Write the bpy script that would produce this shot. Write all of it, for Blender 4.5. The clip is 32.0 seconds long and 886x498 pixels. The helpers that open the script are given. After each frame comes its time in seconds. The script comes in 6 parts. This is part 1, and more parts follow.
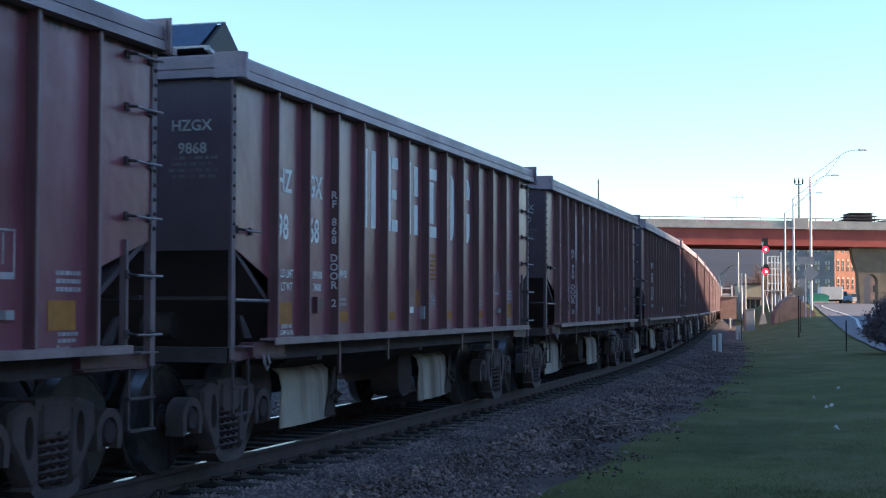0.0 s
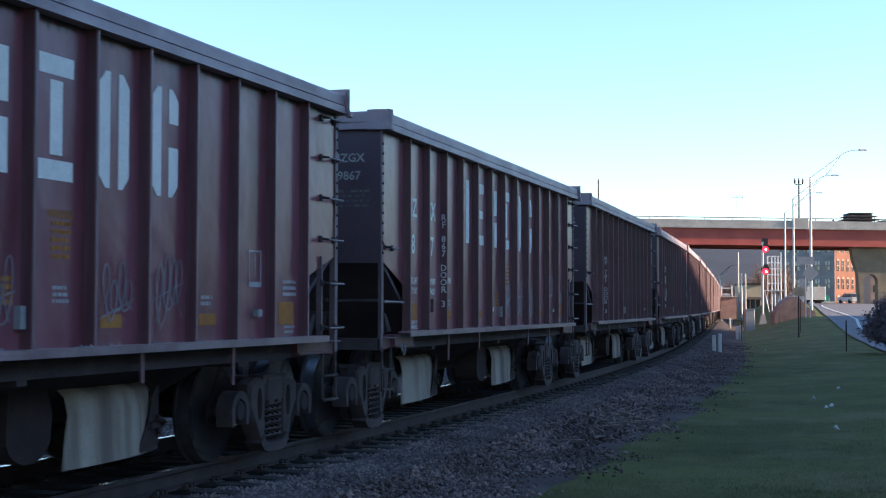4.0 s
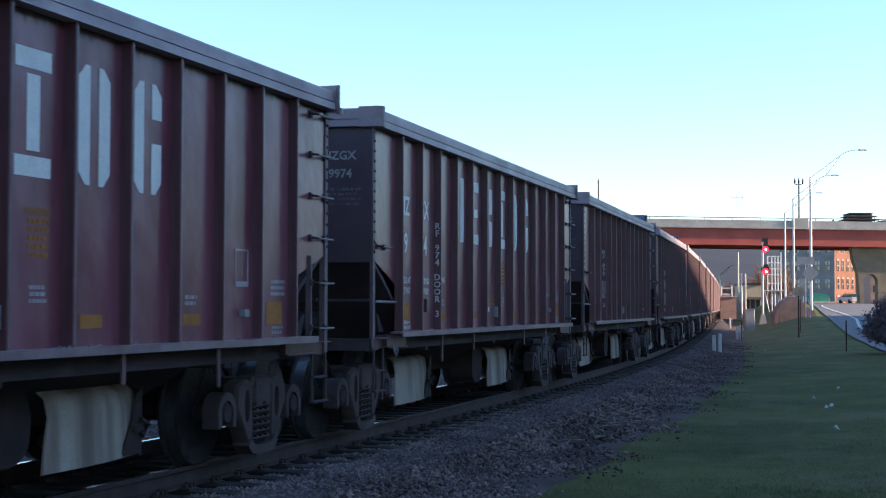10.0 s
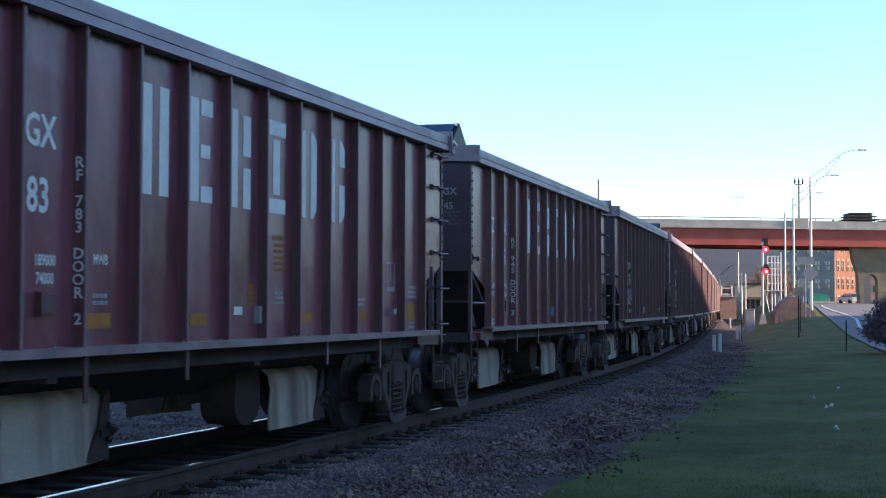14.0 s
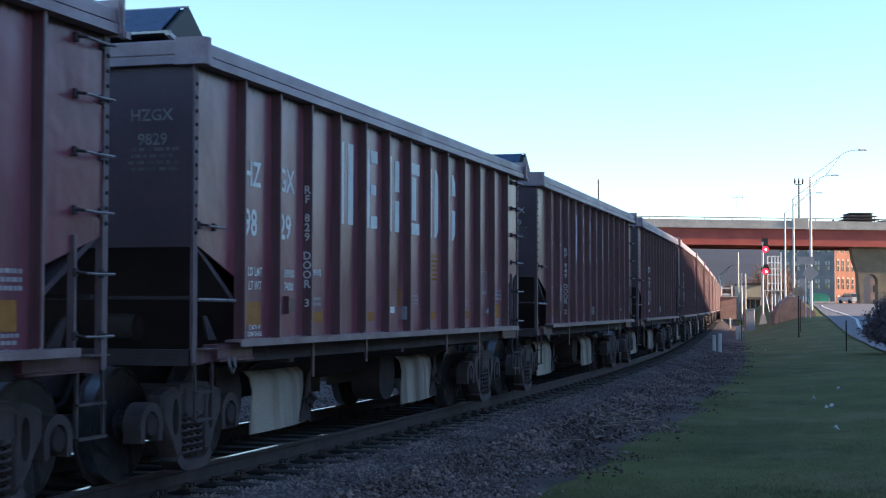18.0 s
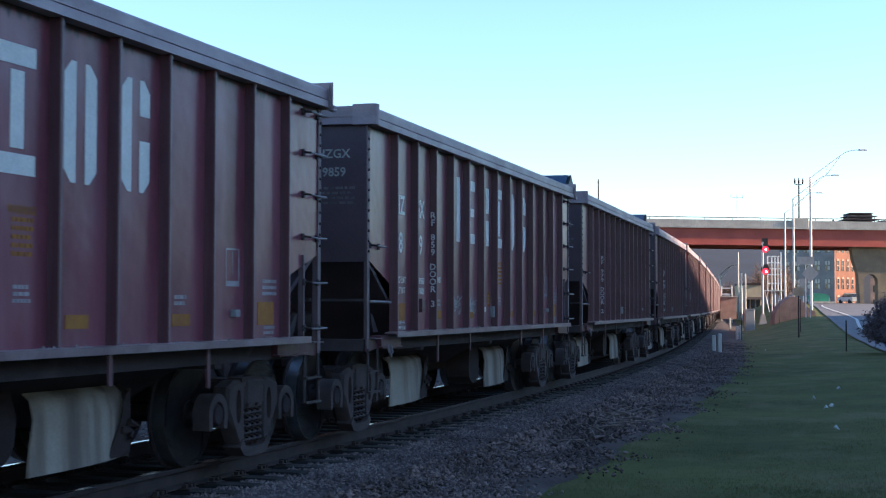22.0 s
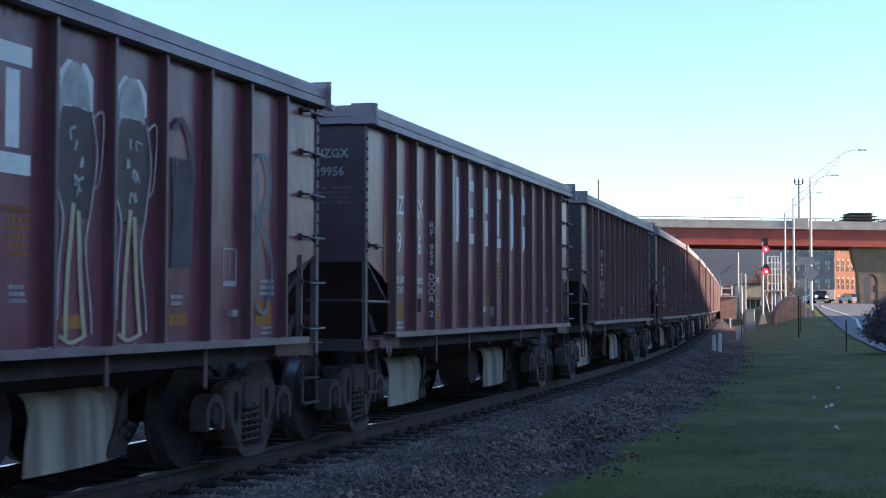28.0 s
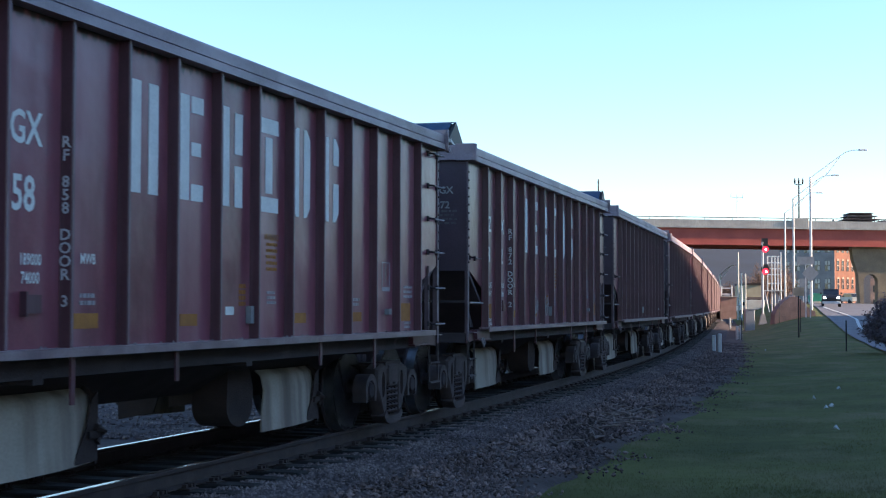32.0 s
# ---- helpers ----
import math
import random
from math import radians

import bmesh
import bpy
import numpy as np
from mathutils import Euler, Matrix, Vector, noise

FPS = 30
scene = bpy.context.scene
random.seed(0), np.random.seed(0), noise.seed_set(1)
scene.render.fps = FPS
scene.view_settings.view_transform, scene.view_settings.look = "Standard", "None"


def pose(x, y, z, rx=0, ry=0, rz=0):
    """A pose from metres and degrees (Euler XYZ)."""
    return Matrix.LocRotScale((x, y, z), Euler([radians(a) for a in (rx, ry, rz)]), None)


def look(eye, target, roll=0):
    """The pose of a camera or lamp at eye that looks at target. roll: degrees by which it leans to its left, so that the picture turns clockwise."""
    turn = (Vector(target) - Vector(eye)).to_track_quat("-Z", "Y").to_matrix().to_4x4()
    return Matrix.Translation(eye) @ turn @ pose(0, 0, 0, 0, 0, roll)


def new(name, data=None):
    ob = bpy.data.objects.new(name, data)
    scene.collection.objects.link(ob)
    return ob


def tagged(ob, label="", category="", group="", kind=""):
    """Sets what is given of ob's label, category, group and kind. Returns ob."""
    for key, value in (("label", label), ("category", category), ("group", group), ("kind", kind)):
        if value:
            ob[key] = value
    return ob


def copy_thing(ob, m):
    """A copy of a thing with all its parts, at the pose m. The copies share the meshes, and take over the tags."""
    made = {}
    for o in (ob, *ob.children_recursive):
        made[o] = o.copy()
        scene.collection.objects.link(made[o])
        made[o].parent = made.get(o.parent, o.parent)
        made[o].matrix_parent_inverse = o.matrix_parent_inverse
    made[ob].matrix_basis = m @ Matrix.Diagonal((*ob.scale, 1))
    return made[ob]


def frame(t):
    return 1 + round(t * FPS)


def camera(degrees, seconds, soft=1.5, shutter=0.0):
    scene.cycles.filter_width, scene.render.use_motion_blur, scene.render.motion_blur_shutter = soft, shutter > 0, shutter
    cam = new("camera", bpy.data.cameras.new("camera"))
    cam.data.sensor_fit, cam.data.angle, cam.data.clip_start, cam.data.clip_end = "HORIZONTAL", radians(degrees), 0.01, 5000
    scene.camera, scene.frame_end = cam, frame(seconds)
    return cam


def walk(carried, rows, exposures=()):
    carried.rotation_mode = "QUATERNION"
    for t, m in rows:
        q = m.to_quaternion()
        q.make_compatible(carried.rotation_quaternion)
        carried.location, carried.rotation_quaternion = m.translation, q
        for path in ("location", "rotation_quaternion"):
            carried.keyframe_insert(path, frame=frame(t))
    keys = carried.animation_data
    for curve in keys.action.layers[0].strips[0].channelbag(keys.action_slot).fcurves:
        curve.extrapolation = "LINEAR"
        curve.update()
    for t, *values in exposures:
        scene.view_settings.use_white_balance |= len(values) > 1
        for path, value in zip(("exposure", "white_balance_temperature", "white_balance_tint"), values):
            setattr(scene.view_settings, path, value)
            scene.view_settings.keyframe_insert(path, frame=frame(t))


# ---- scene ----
# The place: x to the right, y ahead, z up from the top of the rail.
# ---------------------------------------------------------------- camera
FOV = 33.56
EYE = 1.399
PITCH, ROLL = 2.24, 0.097
cam = camera(FOV, 32.0, soft=1.15, shutter=0.1)
CAM_POSE = pose(0, 0, EYE, 90 + PITCH, 0, 0) @ pose(0, 0, 0, 0, 0, ROLL)
walk(cam, [(0.0, CAM_POSE), (32.0, CAM_POSE)], exposures=[(0.0, 1.76, 5750, 11.5), (32.0, 1.76, 5750, 11.5)])

# ---------------------------------------------------------------- the line of the track
X0, Y0, TH0 = -1.6765, 17.4453, radians(16.627)
S_TAB = np.arange(-400.0, 520.0, 0.5)
ease = np.clip((S_TAB - 30.1) / 24.4, 0, 1)
curv = 0.0001 + (0.00213 - 0.0001) * (1 - ease * ease * (3 - 2 * ease))
near = np.clip((S_TAB + 10) / 12, 0, 1)
curv = 0.001 + (curv - 0.001) * near * near * (3 - 2 * near)
zero = int(np.argmin(np.abs(S_TAB)))
H_TAB = TH0 - (np.cumsum(curv) * 0.5 - np.cumsum(curv)[zero] * 0.5)
X_TAB = X0 + np.cumsum(np.sin(H_TAB)) * 0.5 - np.cumsum(np.sin(H_TAB))[zero] * 0.5
Y_TAB = Y0 + np.cumsum(np.cos(H_TAB)) * 0.5 - np.cumsum(np.cos(H_TAB))[zero] * 0.5


def heading(s):
    return float(np.interp(s, S_TAB, H_TAB))


def track(s, lat=0.0, z=0.0):
    """A point s metres along the curve, lat metres to its right."""
    h = heading(s)
    return Vector((float(np.interp(s, S_TAB, X_TAB)) + lat * math.cos(h), float(np.interp(s, S_TAB, Y_TAB)) - lat * math.sin(h), z))


def car_pose(c):
    """Where a rail car stands whose middle is at c: its x runs along the track, its trucks on the rails."""
    a, b = track(c - 4.5), track(c + 4.5)
    d = b - a
    m = (a + b) / 2
    return pose(m.x, m.y, 0, 0, 0, math.degrees(math.atan2(d.y, d.x)))


# ---------------------------------------------------------------- world, sun, exposure
SUN_HEADING, SUN_EL = 95.5, 16.0     # degrees clockwise from ahead, degrees up
sun_dir = Vector((math.sin(radians(SUN_HEADING)) * math.cos(radians(SUN_EL)),
                  math.cos(radians(SUN_HEADING)) * math.cos(radians(SUN_EL)), math.sin(radians(SUN_EL))))
world = bpy.data.worlds.new("world")
scene.world = world
world.use_nodes = True
wn = world.node_tree
wn.nodes.clear()
w_out = wn.nodes.new("ShaderNodeOutputWorld")
w_bg = wn.nodes.new("ShaderNodeBackground")
w_sky = wn.nodes.new("ShaderNodeTexSky")
w_sky.sky_type = "NISHITA"
w_sky.sun_disc = False
w_sky.sun_elevation = radians(SUN_EL)
w_sky.sun_rotation = radians(SUN_HEADING)
w_sky.air_density, w_sky.dust_density, w_sky.ozone_density = 1.0, 0.1, 2.5
w_bg.inputs["Strength"].default_value = 0.099
wn.links.new(w_sky.outputs[0], w_bg.inputs[0])
wn.links.new(w_bg.outputs[0], w_out.inputs[0])
sun_data = bpy.data.lights.new("sun", "SUN")
sun_data.energy, sun_data.angle, sun_data.color = 5.0, radians(0.6), (1.0, 0.74, 0.48)
sun = new("sun", sun_data)
sun.matrix_world = look(sun_dir * 300, (0, 0, 0))

# ---------------------------------------------------------------- materials
MATS = {}


def material(name, color, rough=0.8, metal=0.0, color2=None, scale=6.0, fine=60.0, bump=0.15, streak=None, emit=0.0, spec=0.4, detail=6, vary=0.0, drip=0.0, runs=(7.0, 7.0, 0.5), sharp=(0.42, 0.72), dent=0.0):
    """A procedural surface: two colours mixed by coarse noise, fine grain, relief; streak: a third colour in vertical runs."""
    m = bpy.data.materials.new(name)
    m.use_nodes = True
    nt = m.node_tree
    b = nt.nodes["Principled BSDF"]
    b.inputs["Roughness"].default_value = rough
    b.inputs["Metallic"].default_value = metal
    b.inputs["Specular IOR Level"].default_value = spec
    co = nt.nodes.new("ShaderNodeTexCoord")
    n1 = nt.nodes.new("ShaderNodeTexNoise")
    n1.inputs["Scale"].default_value, n1.inputs["Detail"].default_value = scale, detail
    n2 = nt.nodes.new("ShaderNodeTexNoise")
    n2.inputs["Scale"].default_value, n2.inputs["Detail"].default_value = fine, 3
    nt.links.new(co.outputs["Object"], n1.inputs["Vector"])
    nt.links.new(co.outputs["Object"], n2.inputs["Vector"])
    ramp = nt.nodes.new("ShaderNodeValToRGB")
    c2 = color2 or tuple(c * 0.65 for c in color)
    ramp.color_ramp.elements[0].position, ramp.color_ramp.elements[1].position = 0.35, 0.65
    ramp.color_ramp.elements[0].color, ramp.color_ramp.elements[1].color = (*c2, 1), (*color, 1)
    nt.links.new(n1.outputs[0], ramp.inputs[0])
    mix = nt.nodes.new("ShaderNodeMix")
    mix.data_type, mix.blend_type = "RGBA", "MULTIPLY"
    mix.inputs[0].default_value = 0.35
    nt.links.new(ramp.outputs[0], mix.inputs[6])
    nt.links.new(n2.outputs[0], mix.inputs[7])
    out = mix.outputs[2]
    if streak:
        mp = nt.nodes.new("ShaderNodeMapping")
        mp.inputs["Scale"].default_value = runs
        nt.links.new(co.outputs["Object"], mp.inputs[0])
        n3 = nt.nodes.new("ShaderNodeTexNoise")
        n3.inputs["Scale"].default_value, n3.inputs["Detail"].default_value = 1.0, 5
        nt.links.new(mp.outputs[0], n3.inputs["Vector"])
        r3 = nt.nodes.new("ShaderNodeValToRGB")
        r3.color_ramp.elements[0].position, r3.color_ramp.elements[1].position = sharp
        nt.links.new(n3.outputs[0], r3.inputs[0])
        mx = nt.nodes.new("ShaderNodeMix")
        mx.data_type = "RGBA"
        nt.links.new(r3.outputs[0], mx.inputs[0])
        nt.links.new(out, mx.inputs[6])
        mx.inputs[7].default_value = (*streak, 1)
        out = mx.outputs[2]
    if drip:
        # grime that runs down in uneven tongues from the height drip upwards
        sx = nt.nodes.new("ShaderNodeSeparateXYZ")
        nt.links.new(co.outputs["Object"], sx.inputs[0])
        mp2 = nt.nodes.new("ShaderNodeMapping")
        mp2.inputs["Scale"].default_value = (16.0, 16.0, 0.6)
        nt.links.new(co.outputs["Object"], mp2.inputs[0])
        n4 = nt.nodes.new("ShaderNodeTexNoise")
        n4.inputs["Scale"].default_value, n4.inputs["Detail"].default_value = 1.0, 3
        nt.links.new(mp2.outputs[0], n4.inputs["Vector"])
        ma = nt.nodes.new("ShaderNodeMath")
        ma.operation = "MULTIPLY_ADD"
        nt.links.new(n4.outputs[0], ma.inputs[0])
        ma.inputs[1].default_value = 0.22
        nt.links.new(sx.outputs["Z"], ma.inputs[2])
        mr2 = nt.nodes.new("ShaderNodeMapRange")
        mr2.inputs[1].default_value, mr2.inputs[2].default_value = drip + 0.16, drip + 0.2
        nt.links.new(ma.outputs[0], mr2.inputs[0])
        mx2 = nt.nodes.new("ShaderNodeMix")
        mx2.data_type = "RGBA"
        nt.links.new(mr2.outputs[0], mx2.inputs[0])
        nt.links.new(out, mx2.inputs[6])
        mx2.inputs[7].default_value = (0.05, 0.03, 0.033, 1)
        out = mx2.outputs[2]
    if vary:
        oi = nt.nodes.new("ShaderNodeObjectInfo")
        mr = nt.nodes.new("ShaderNodeMapRange")
        mr.inputs[3].default_value, mr.inputs[4].default_value = 1 - vary, 1 + vary
        nt.links.new(oi.outputs["Random"], mr.inputs[0])
        mv = nt.nodes.new("ShaderNodeVectorMath")
        mv.operation = "SCALE"
        nt.links.new(out, mv.inputs[0])
        nt.links.new(mr.outputs[0], mv.inputs["Scale"])
        out = mv.outputs[0]
    nt.links.new(out, b.inputs["Base Color"])
    if bump:
        bp = nt.nodes.new("ShaderNodeBump")
        bp.inputs["Strength"].default_value, bp.inputs["Distance"].default_value = bump, 0.02
        nt.links.new(n2.outputs[0], bp.inputs["Height"])
        nt.links.new(bp.outputs[0], b.inputs["Normal"])
        if dent:
            # sheet metal that is bowed and knocked about
            n5 = nt.nodes.new("ShaderNodeTexNoise")
            n5.inputs["Scale"].default_value, n5.inputs["Detail"].default_value = 2.6, 2
            nt.links.new(co.outputs["Object"], n5.inputs["Vector"])
            bp2 = nt.nodes.new("ShaderNodeBump")
            bp2.inputs["Strength"].default_value, bp2.inputs["Distance"].default_value = dent, 0.06
            nt.links.new(n5.outputs[0], bp2.inputs["Height"])
            nt.links.new(bp2.outputs[0], bp.inputs["Normal"])
    if emit:
        b.inputs["Emission Color"].default_value = (*color, 1)
        b.inputs["Emission Strength"].default_value = emit
    MATS[name] = m
    return m


paint = material("oxide_paint", (0.225, 0.06, 0.085), 0.3, 0.0, (0.15, 0.039, 0.056), 1.3, 40, 0.03, (0.25, 0.103, 0.126), vary=0.12, drip=3.2, spec=0.5, runs=(2.5, 2.5, 0.4), dent=0.22)
# darker than the side sheets: the ribs' shade is put into the colour
shaded_rib_paint = material("shaded_rib_paint", (0.11, 0.04, 0.054), 0.38, 0.0, (0.075, 0.027, 0.037), 2.0, 40, 0.03, (0.13, 0.068, 0.082), vary=0.1, spec=0.4)
rim_paint = material("dusty_rim_paint", (0.35, 0.275, 0.305), 0.45, 0.0, (0.25, 0.19, 0.215), 1.6, 50, 0.12, (0.4, 0.34, 0.36), vary=0.1, runs=(1.2, 1.2, 3.0), dent=0.1)
slope_paint = material("dusty_slope_paint", (0.1, 0.07, 0.082), 0.7, 0.0, (0.06, 0.042, 0.05), 1.2, 40, 0.1)
# paler tone that paints in the sky light on the rib fronts
lit_edge = material("lit_rib_edge", (0.24, 0.16, 0.175), 0.45, 0.0, (0.15, 0.085, 0.1), 3.0, 50, 0.05, vary=0.15, spec=0.5)
post_paint = material("dusty_post_paint", (0.19, 0.135, 0.148), 0.55, 0.0, (0.12, 0.082, 0.094), 3.0, 50, 0.15)
# darker than the sides: the shade on the car ends is painted in
end_paint = material("shaded_end_paint", (0.1, 0.064, 0.084), 0.45, 0.0, (0.075, 0.049, 0.064), 1.6, 40, 0.1, spec=0.5)
under_steel = material("grimy_underframe_steel", (0.062, 0.046, 0.05), 0.8, 0.0, (0.038, 0.028, 0.031), 4.0, 60, 0.3)
sill_paint = material("scuffed_sill_paint", (0.3, 0.225, 0.235), 0.35, 0.0, (0.19, 0.125, 0.14), 3.0, 50, 0.08, spec=0.5)
truck_steel = material("dusty_cast_steel", (0.085, 0.062, 0.06), 0.75, 0.0, (0.05, 0.037, 0.038), 5.0, 70, 0.35)
wheel_steel = material("wheel_steel", (0.055, 0.042, 0.045), 0.85, 0.0, (0.036, 0.027, 0.03), 5.0, 70, 0.2, spec=0.2)
tread_steel = material("polished_tread", (0.3, 0.3, 0.31), 0.35, 0.9, (0.2, 0.2, 0.21), 9.0, 70, 0.05)
chute_paint = material("dusty_chute_plate", (0.47, 0.42, 0.345), 0.85, 0.0, (0.38, 0.335, 0.275), 2.0, 50, 0.04, (0.13, 0.1, 0.085), spec=0.15, runs=(3.4, 3.4, 0.16), sharp=(0.42, 0.66))
crumb = material("pale_stone_crumb", (0.4, 0.36, 0.36), 0.9, 0.0, (0.25, 0.22, 0.22), 9.0, 60, 0.2)
rust = material("rusty_plate", (0.05, 0.033, 0.031), 0.9, 0.0, (0.028, 0.019, 0.019), 4.0, 60, 0.35)
white_letter = material("white_lettering", (0.9, 0.9, 0.85), 0.6, 0.0, (0.8, 0.8, 0.76), 5.0, 60, 0.02)
faded_letter = material("faded_lettering", (0.48, 0.46, 0.47), 0.8, 0.0, (0.34, 0.31, 0.32), 9.0, 60, 0.05)
end_letter_clear = material("clear_end_lettering", (0.42, 0.42, 0.4), 0.8, 0.0, (0.3, 0.3, 0.29), 9.0, 60, 0.05)
end_letter = material("dim_end_lettering", (0.26, 0.25, 0.25), 0.8, 0.0, (0.16, 0.155, 0.155), 9.0, 60, 0.05)
end_stencil = material("faint_end_stencil", (0.18, 0.165, 0.17), 0.8, 0.0, (0.1, 0.09, 0.095), 9.0, 60, 0.05)
grey_letter = material("grey_lettering", (0.62, 0.6, 0.61), 0.7, 0.0, (0.5, 0.47, 0.49), 9.0, 60, 0.05)
yellow_sticker = material("yellow_sticker", (0.46, 0.2, 0.035), 0.7, 0.0, (0.34, 0.14, 0.03), 6.0, 60, 0.05)
grab_steel = material("worn_grab_iron", (0.32, 0.29, 0.3), 0.55, 0.3, (0.2, 0.17, 0.18), 9.0, 60, 0.05)
solar = material("dark_solar_glass", (0.035, 0.07, 0.14), 0.15, 0.0, (0.028, 0.058, 0.12), 9.0, 40, 0.0)
rail_side = material("rusty_rail", (0.06, 0.042, 0.037), 0.8, 0.1, (0.038, 0.027, 0.025), 5.0, 60, 0.2)
rail_top = material("polished_rail_head", (0.75, 0.75, 0.75), 0.22, 1.0, (0.65, 0.65, 0.65), 5.0, 60, 0.0)
tie_wood = material("creosoted_tie", (0.035, 0.03, 0.028), 0.9, 0.0, (0.022, 0.019, 0.018), 5.0, 40, 0.4, vary=0.25)
ballast_bed = material("ballast", (0.12, 0.095, 0.093), 0.95, 0.0, (0.065, 0.052, 0.052), 3.0, 22, 0.9, spec=0.1)
stone_mat = material("ballast_stone", (0.185, 0.165, 0.165), 0.9, 0.0, (0.087, 0.077, 0.078), 8.0, 40, 0.4, vary=0.3)
dirt = material("gravelly_dirt", (0.155, 0.12, 0.106), 0.95, 0.0, (0.09, 0.07, 0.064), 0.8, 16, 0.9, spec=0.1)
grass_soil = material("lawn", (0.15, 0.155, 0.052), 0.95, 0.0, (0.1, 0.108, 0.04), 0.33, 3.0, 0.12, (0.165, 0.142, 0.07), spec=0.08, runs=(0.9, 0.5, 0.9), sharp=(0.48, 0.72))
asphalt = material("pale_asphalt", (0.21, 0.2, 0.21), 0.8, 0.0, (0.165, 0.16, 0.17), 0.6, 30, 0.3, spec=0.2)
line_paint = material("road_line", (0.75, 0.75, 0.73), 0.7)
concrete = material("weathered_concrete", (0.5, 0.47, 0.43), 0.9, 0.0, (0.36, 0.34, 0.31), 0.7, 8, 0.3, (0.3, 0.28, 0.25))
pier_concrete = material("buff_concrete", (0.28, 0.215, 0.145), 0.9, 0.0, (0.2, 0.155, 0.11), 0.5, 8, 0.2)
girder_red = material("red_girder_paint", (0.45, 0.1, 0.07), 0.6, 0.0, (0.36, 0.075, 0.055), 0.5, 10, 0.1)
girder_dark = material("dark_soffit", (0.05, 0.035, 0.035), 0.9, 0.0, (0.035, 0.028, 0.028), 1.0, 10, 0.1)
galv = material("galvanised_steel", (0.62, 0.62, 0.62), 0.5, 0.2, (0.5, 0.5, 0.5), 3.0, 40, 0.05)
black_metal = material("black_metal", (0.015, 0.015, 0.016), 0.5, 0.0, (0.01, 0.01, 0.011), 3.0, 40, 0.05)
white_paint = material("white_paint", (0.75, 0.75, 0.74), 0.6, 0.0, (0.62, 0.62, 0.6), 2.0, 30, 0.05)
cabinet_grey = material("cabinet_grey", (0.36, 0.37, 0.38), 0.5, 0.2, (0.3, 0.31, 0.32), 2.0, 30, 0.05)
red_core = material("signal_bulb_core", (1.0, 0.72, 0.75), 0.3, emit=10.0, bump=0)
red_lamp = material("red_signal_lens", (1.0, 0.015, 0.03), 0.3, emit=1.6, bump=0)


# ---------------------------------------------------------------- mesh helpers
class Shape:
    """Collects boxes, prisms, tubes and lathes into one mesh."""

    def __init__(self):
        self.v, self.f, self.smooth, self.mi = [], [], [], []
        self.cur = 0

    def add(self, verts, faces, smooth=False):
        o = len(self.v)
        self.v += [tuple(p) for p in verts]
        self.f += [tuple(o + i for i in f) for f in faces]
        self.smooth += [smooth] * len(faces)
        self.mi += [self.cur] * len(faces)
        return self

    def box(self, x0, x1, y0, y1, z0, z1, m=None):
        vs = [Vector((x, y, z)) for z in (z0, z1) for y in (y0, y1) for x in (x0, x1)]
        if m is not None:
            vs = [m @ p for p in vs]
        return self.add(vs, [(0, 2, 3, 1), (4, 5, 7, 6), (0, 1, 5, 4), (2, 6, 7, 3), (0, 4, 6, 2), (1, 3, 7, 5)])

    def chamfer_box(self, x0, x1, y0, y1, z0, z1, c, m=None):
        """A box whose upright and top edges are cut by c."""
        ring = [(x0 + c, y0), (x1 - c, y0), (x1, y0 + c), (x1, y1 - c), (x1 - c, y1), (x0 + c, y1), (x0, y1 - c), (x0, y0 + c)]
        mx, my = (x0 + x1) / 2, (y0 + y1) / 2
        top = [(x - math.copysign(c * 0.7, x - mx), y - math.copysign(c * 0.7, y - my)) for x, y in ring]
        vs = [Vector((x, y, z0)) for x, y in ring] + [Vector((x, y, z1 - c)) for x, y in ring] + [Vector((x, y, z1)) for x, y in top]
        if m is not None:
            vs = [m @ p for p in vs]
        fs = [tuple(range(7, -1, -1)), tuple(range(16, 24))]
        for k in (0, 8):
            fs += [(k + i, k + (i + 1) % 8, k + 8 + (i + 1) % 8, k + 8 + i) for i in range(8)]
        return self.add(vs, fs)

    def prism(self, outline, axis, a, b, m=None):
        """An outline of (u, v) pushed from a to b along axis x (u=y, v=z), y (u=x, v=z) or z (u=x, v=y)."""
        put = {"x": lambda u, v, w: (w, u, v), "y": lambda u, v, w: (u, w, v), "z": lambda u, v, w: (u, v, w)}[axis]
        n = len(outline)
        vs = [Vector(put(u, v, w)) for w in (a, b) for u, v in outline]
        if m is not None:
            vs = [m @ p for p in vs]
        fs = [tuple(range(n)), tuple(range(2 * n - 1, n - 1, -1))]
        fs += [(i, n + i, n + (i + 1) % n, (i + 1) % n) for i in range(n)]
        return self.add(vs, fs)

    def tube(self, pts, r, n=6, r2=None):
        """A round bar along points, tapering from r to r2."""
        pts = [Vector(p) for p in pts]
        r2 = r if r2 is None else r2
        vs, fs = [], []
        for i, p in enumerate(pts):
            d = (pts[min(i + 1, len(pts) - 1)] - pts[max(i - 1, 0)]).normalized()
            a = d.cross(Vector((0, 0, 1)) if abs(d.z) < 0.9 else Vector((1, 0, 0))).normalized()
            b = d.cross(a)
            rr = r + (r2 - r) * i / max(1, len(pts) - 1)
            vs += [p + (a * math.cos(2 * math.pi * k / n) + b * math.sin(2 * math.pi * k / n)) * rr for k in range(n)]
        for i in range(len(pts) - 1):
            fs += [(i * n + k, i * n + (k + 1) % n, (i + 1) * n + (k + 1) % n, (i + 1) * n + k) for k in range(n)]
        fs += [tuple(range(n - 1, -1, -1)), tuple(range((len(pts) - 1) * n, len(pts) * n))]
        return self.add(vs, fs, True)

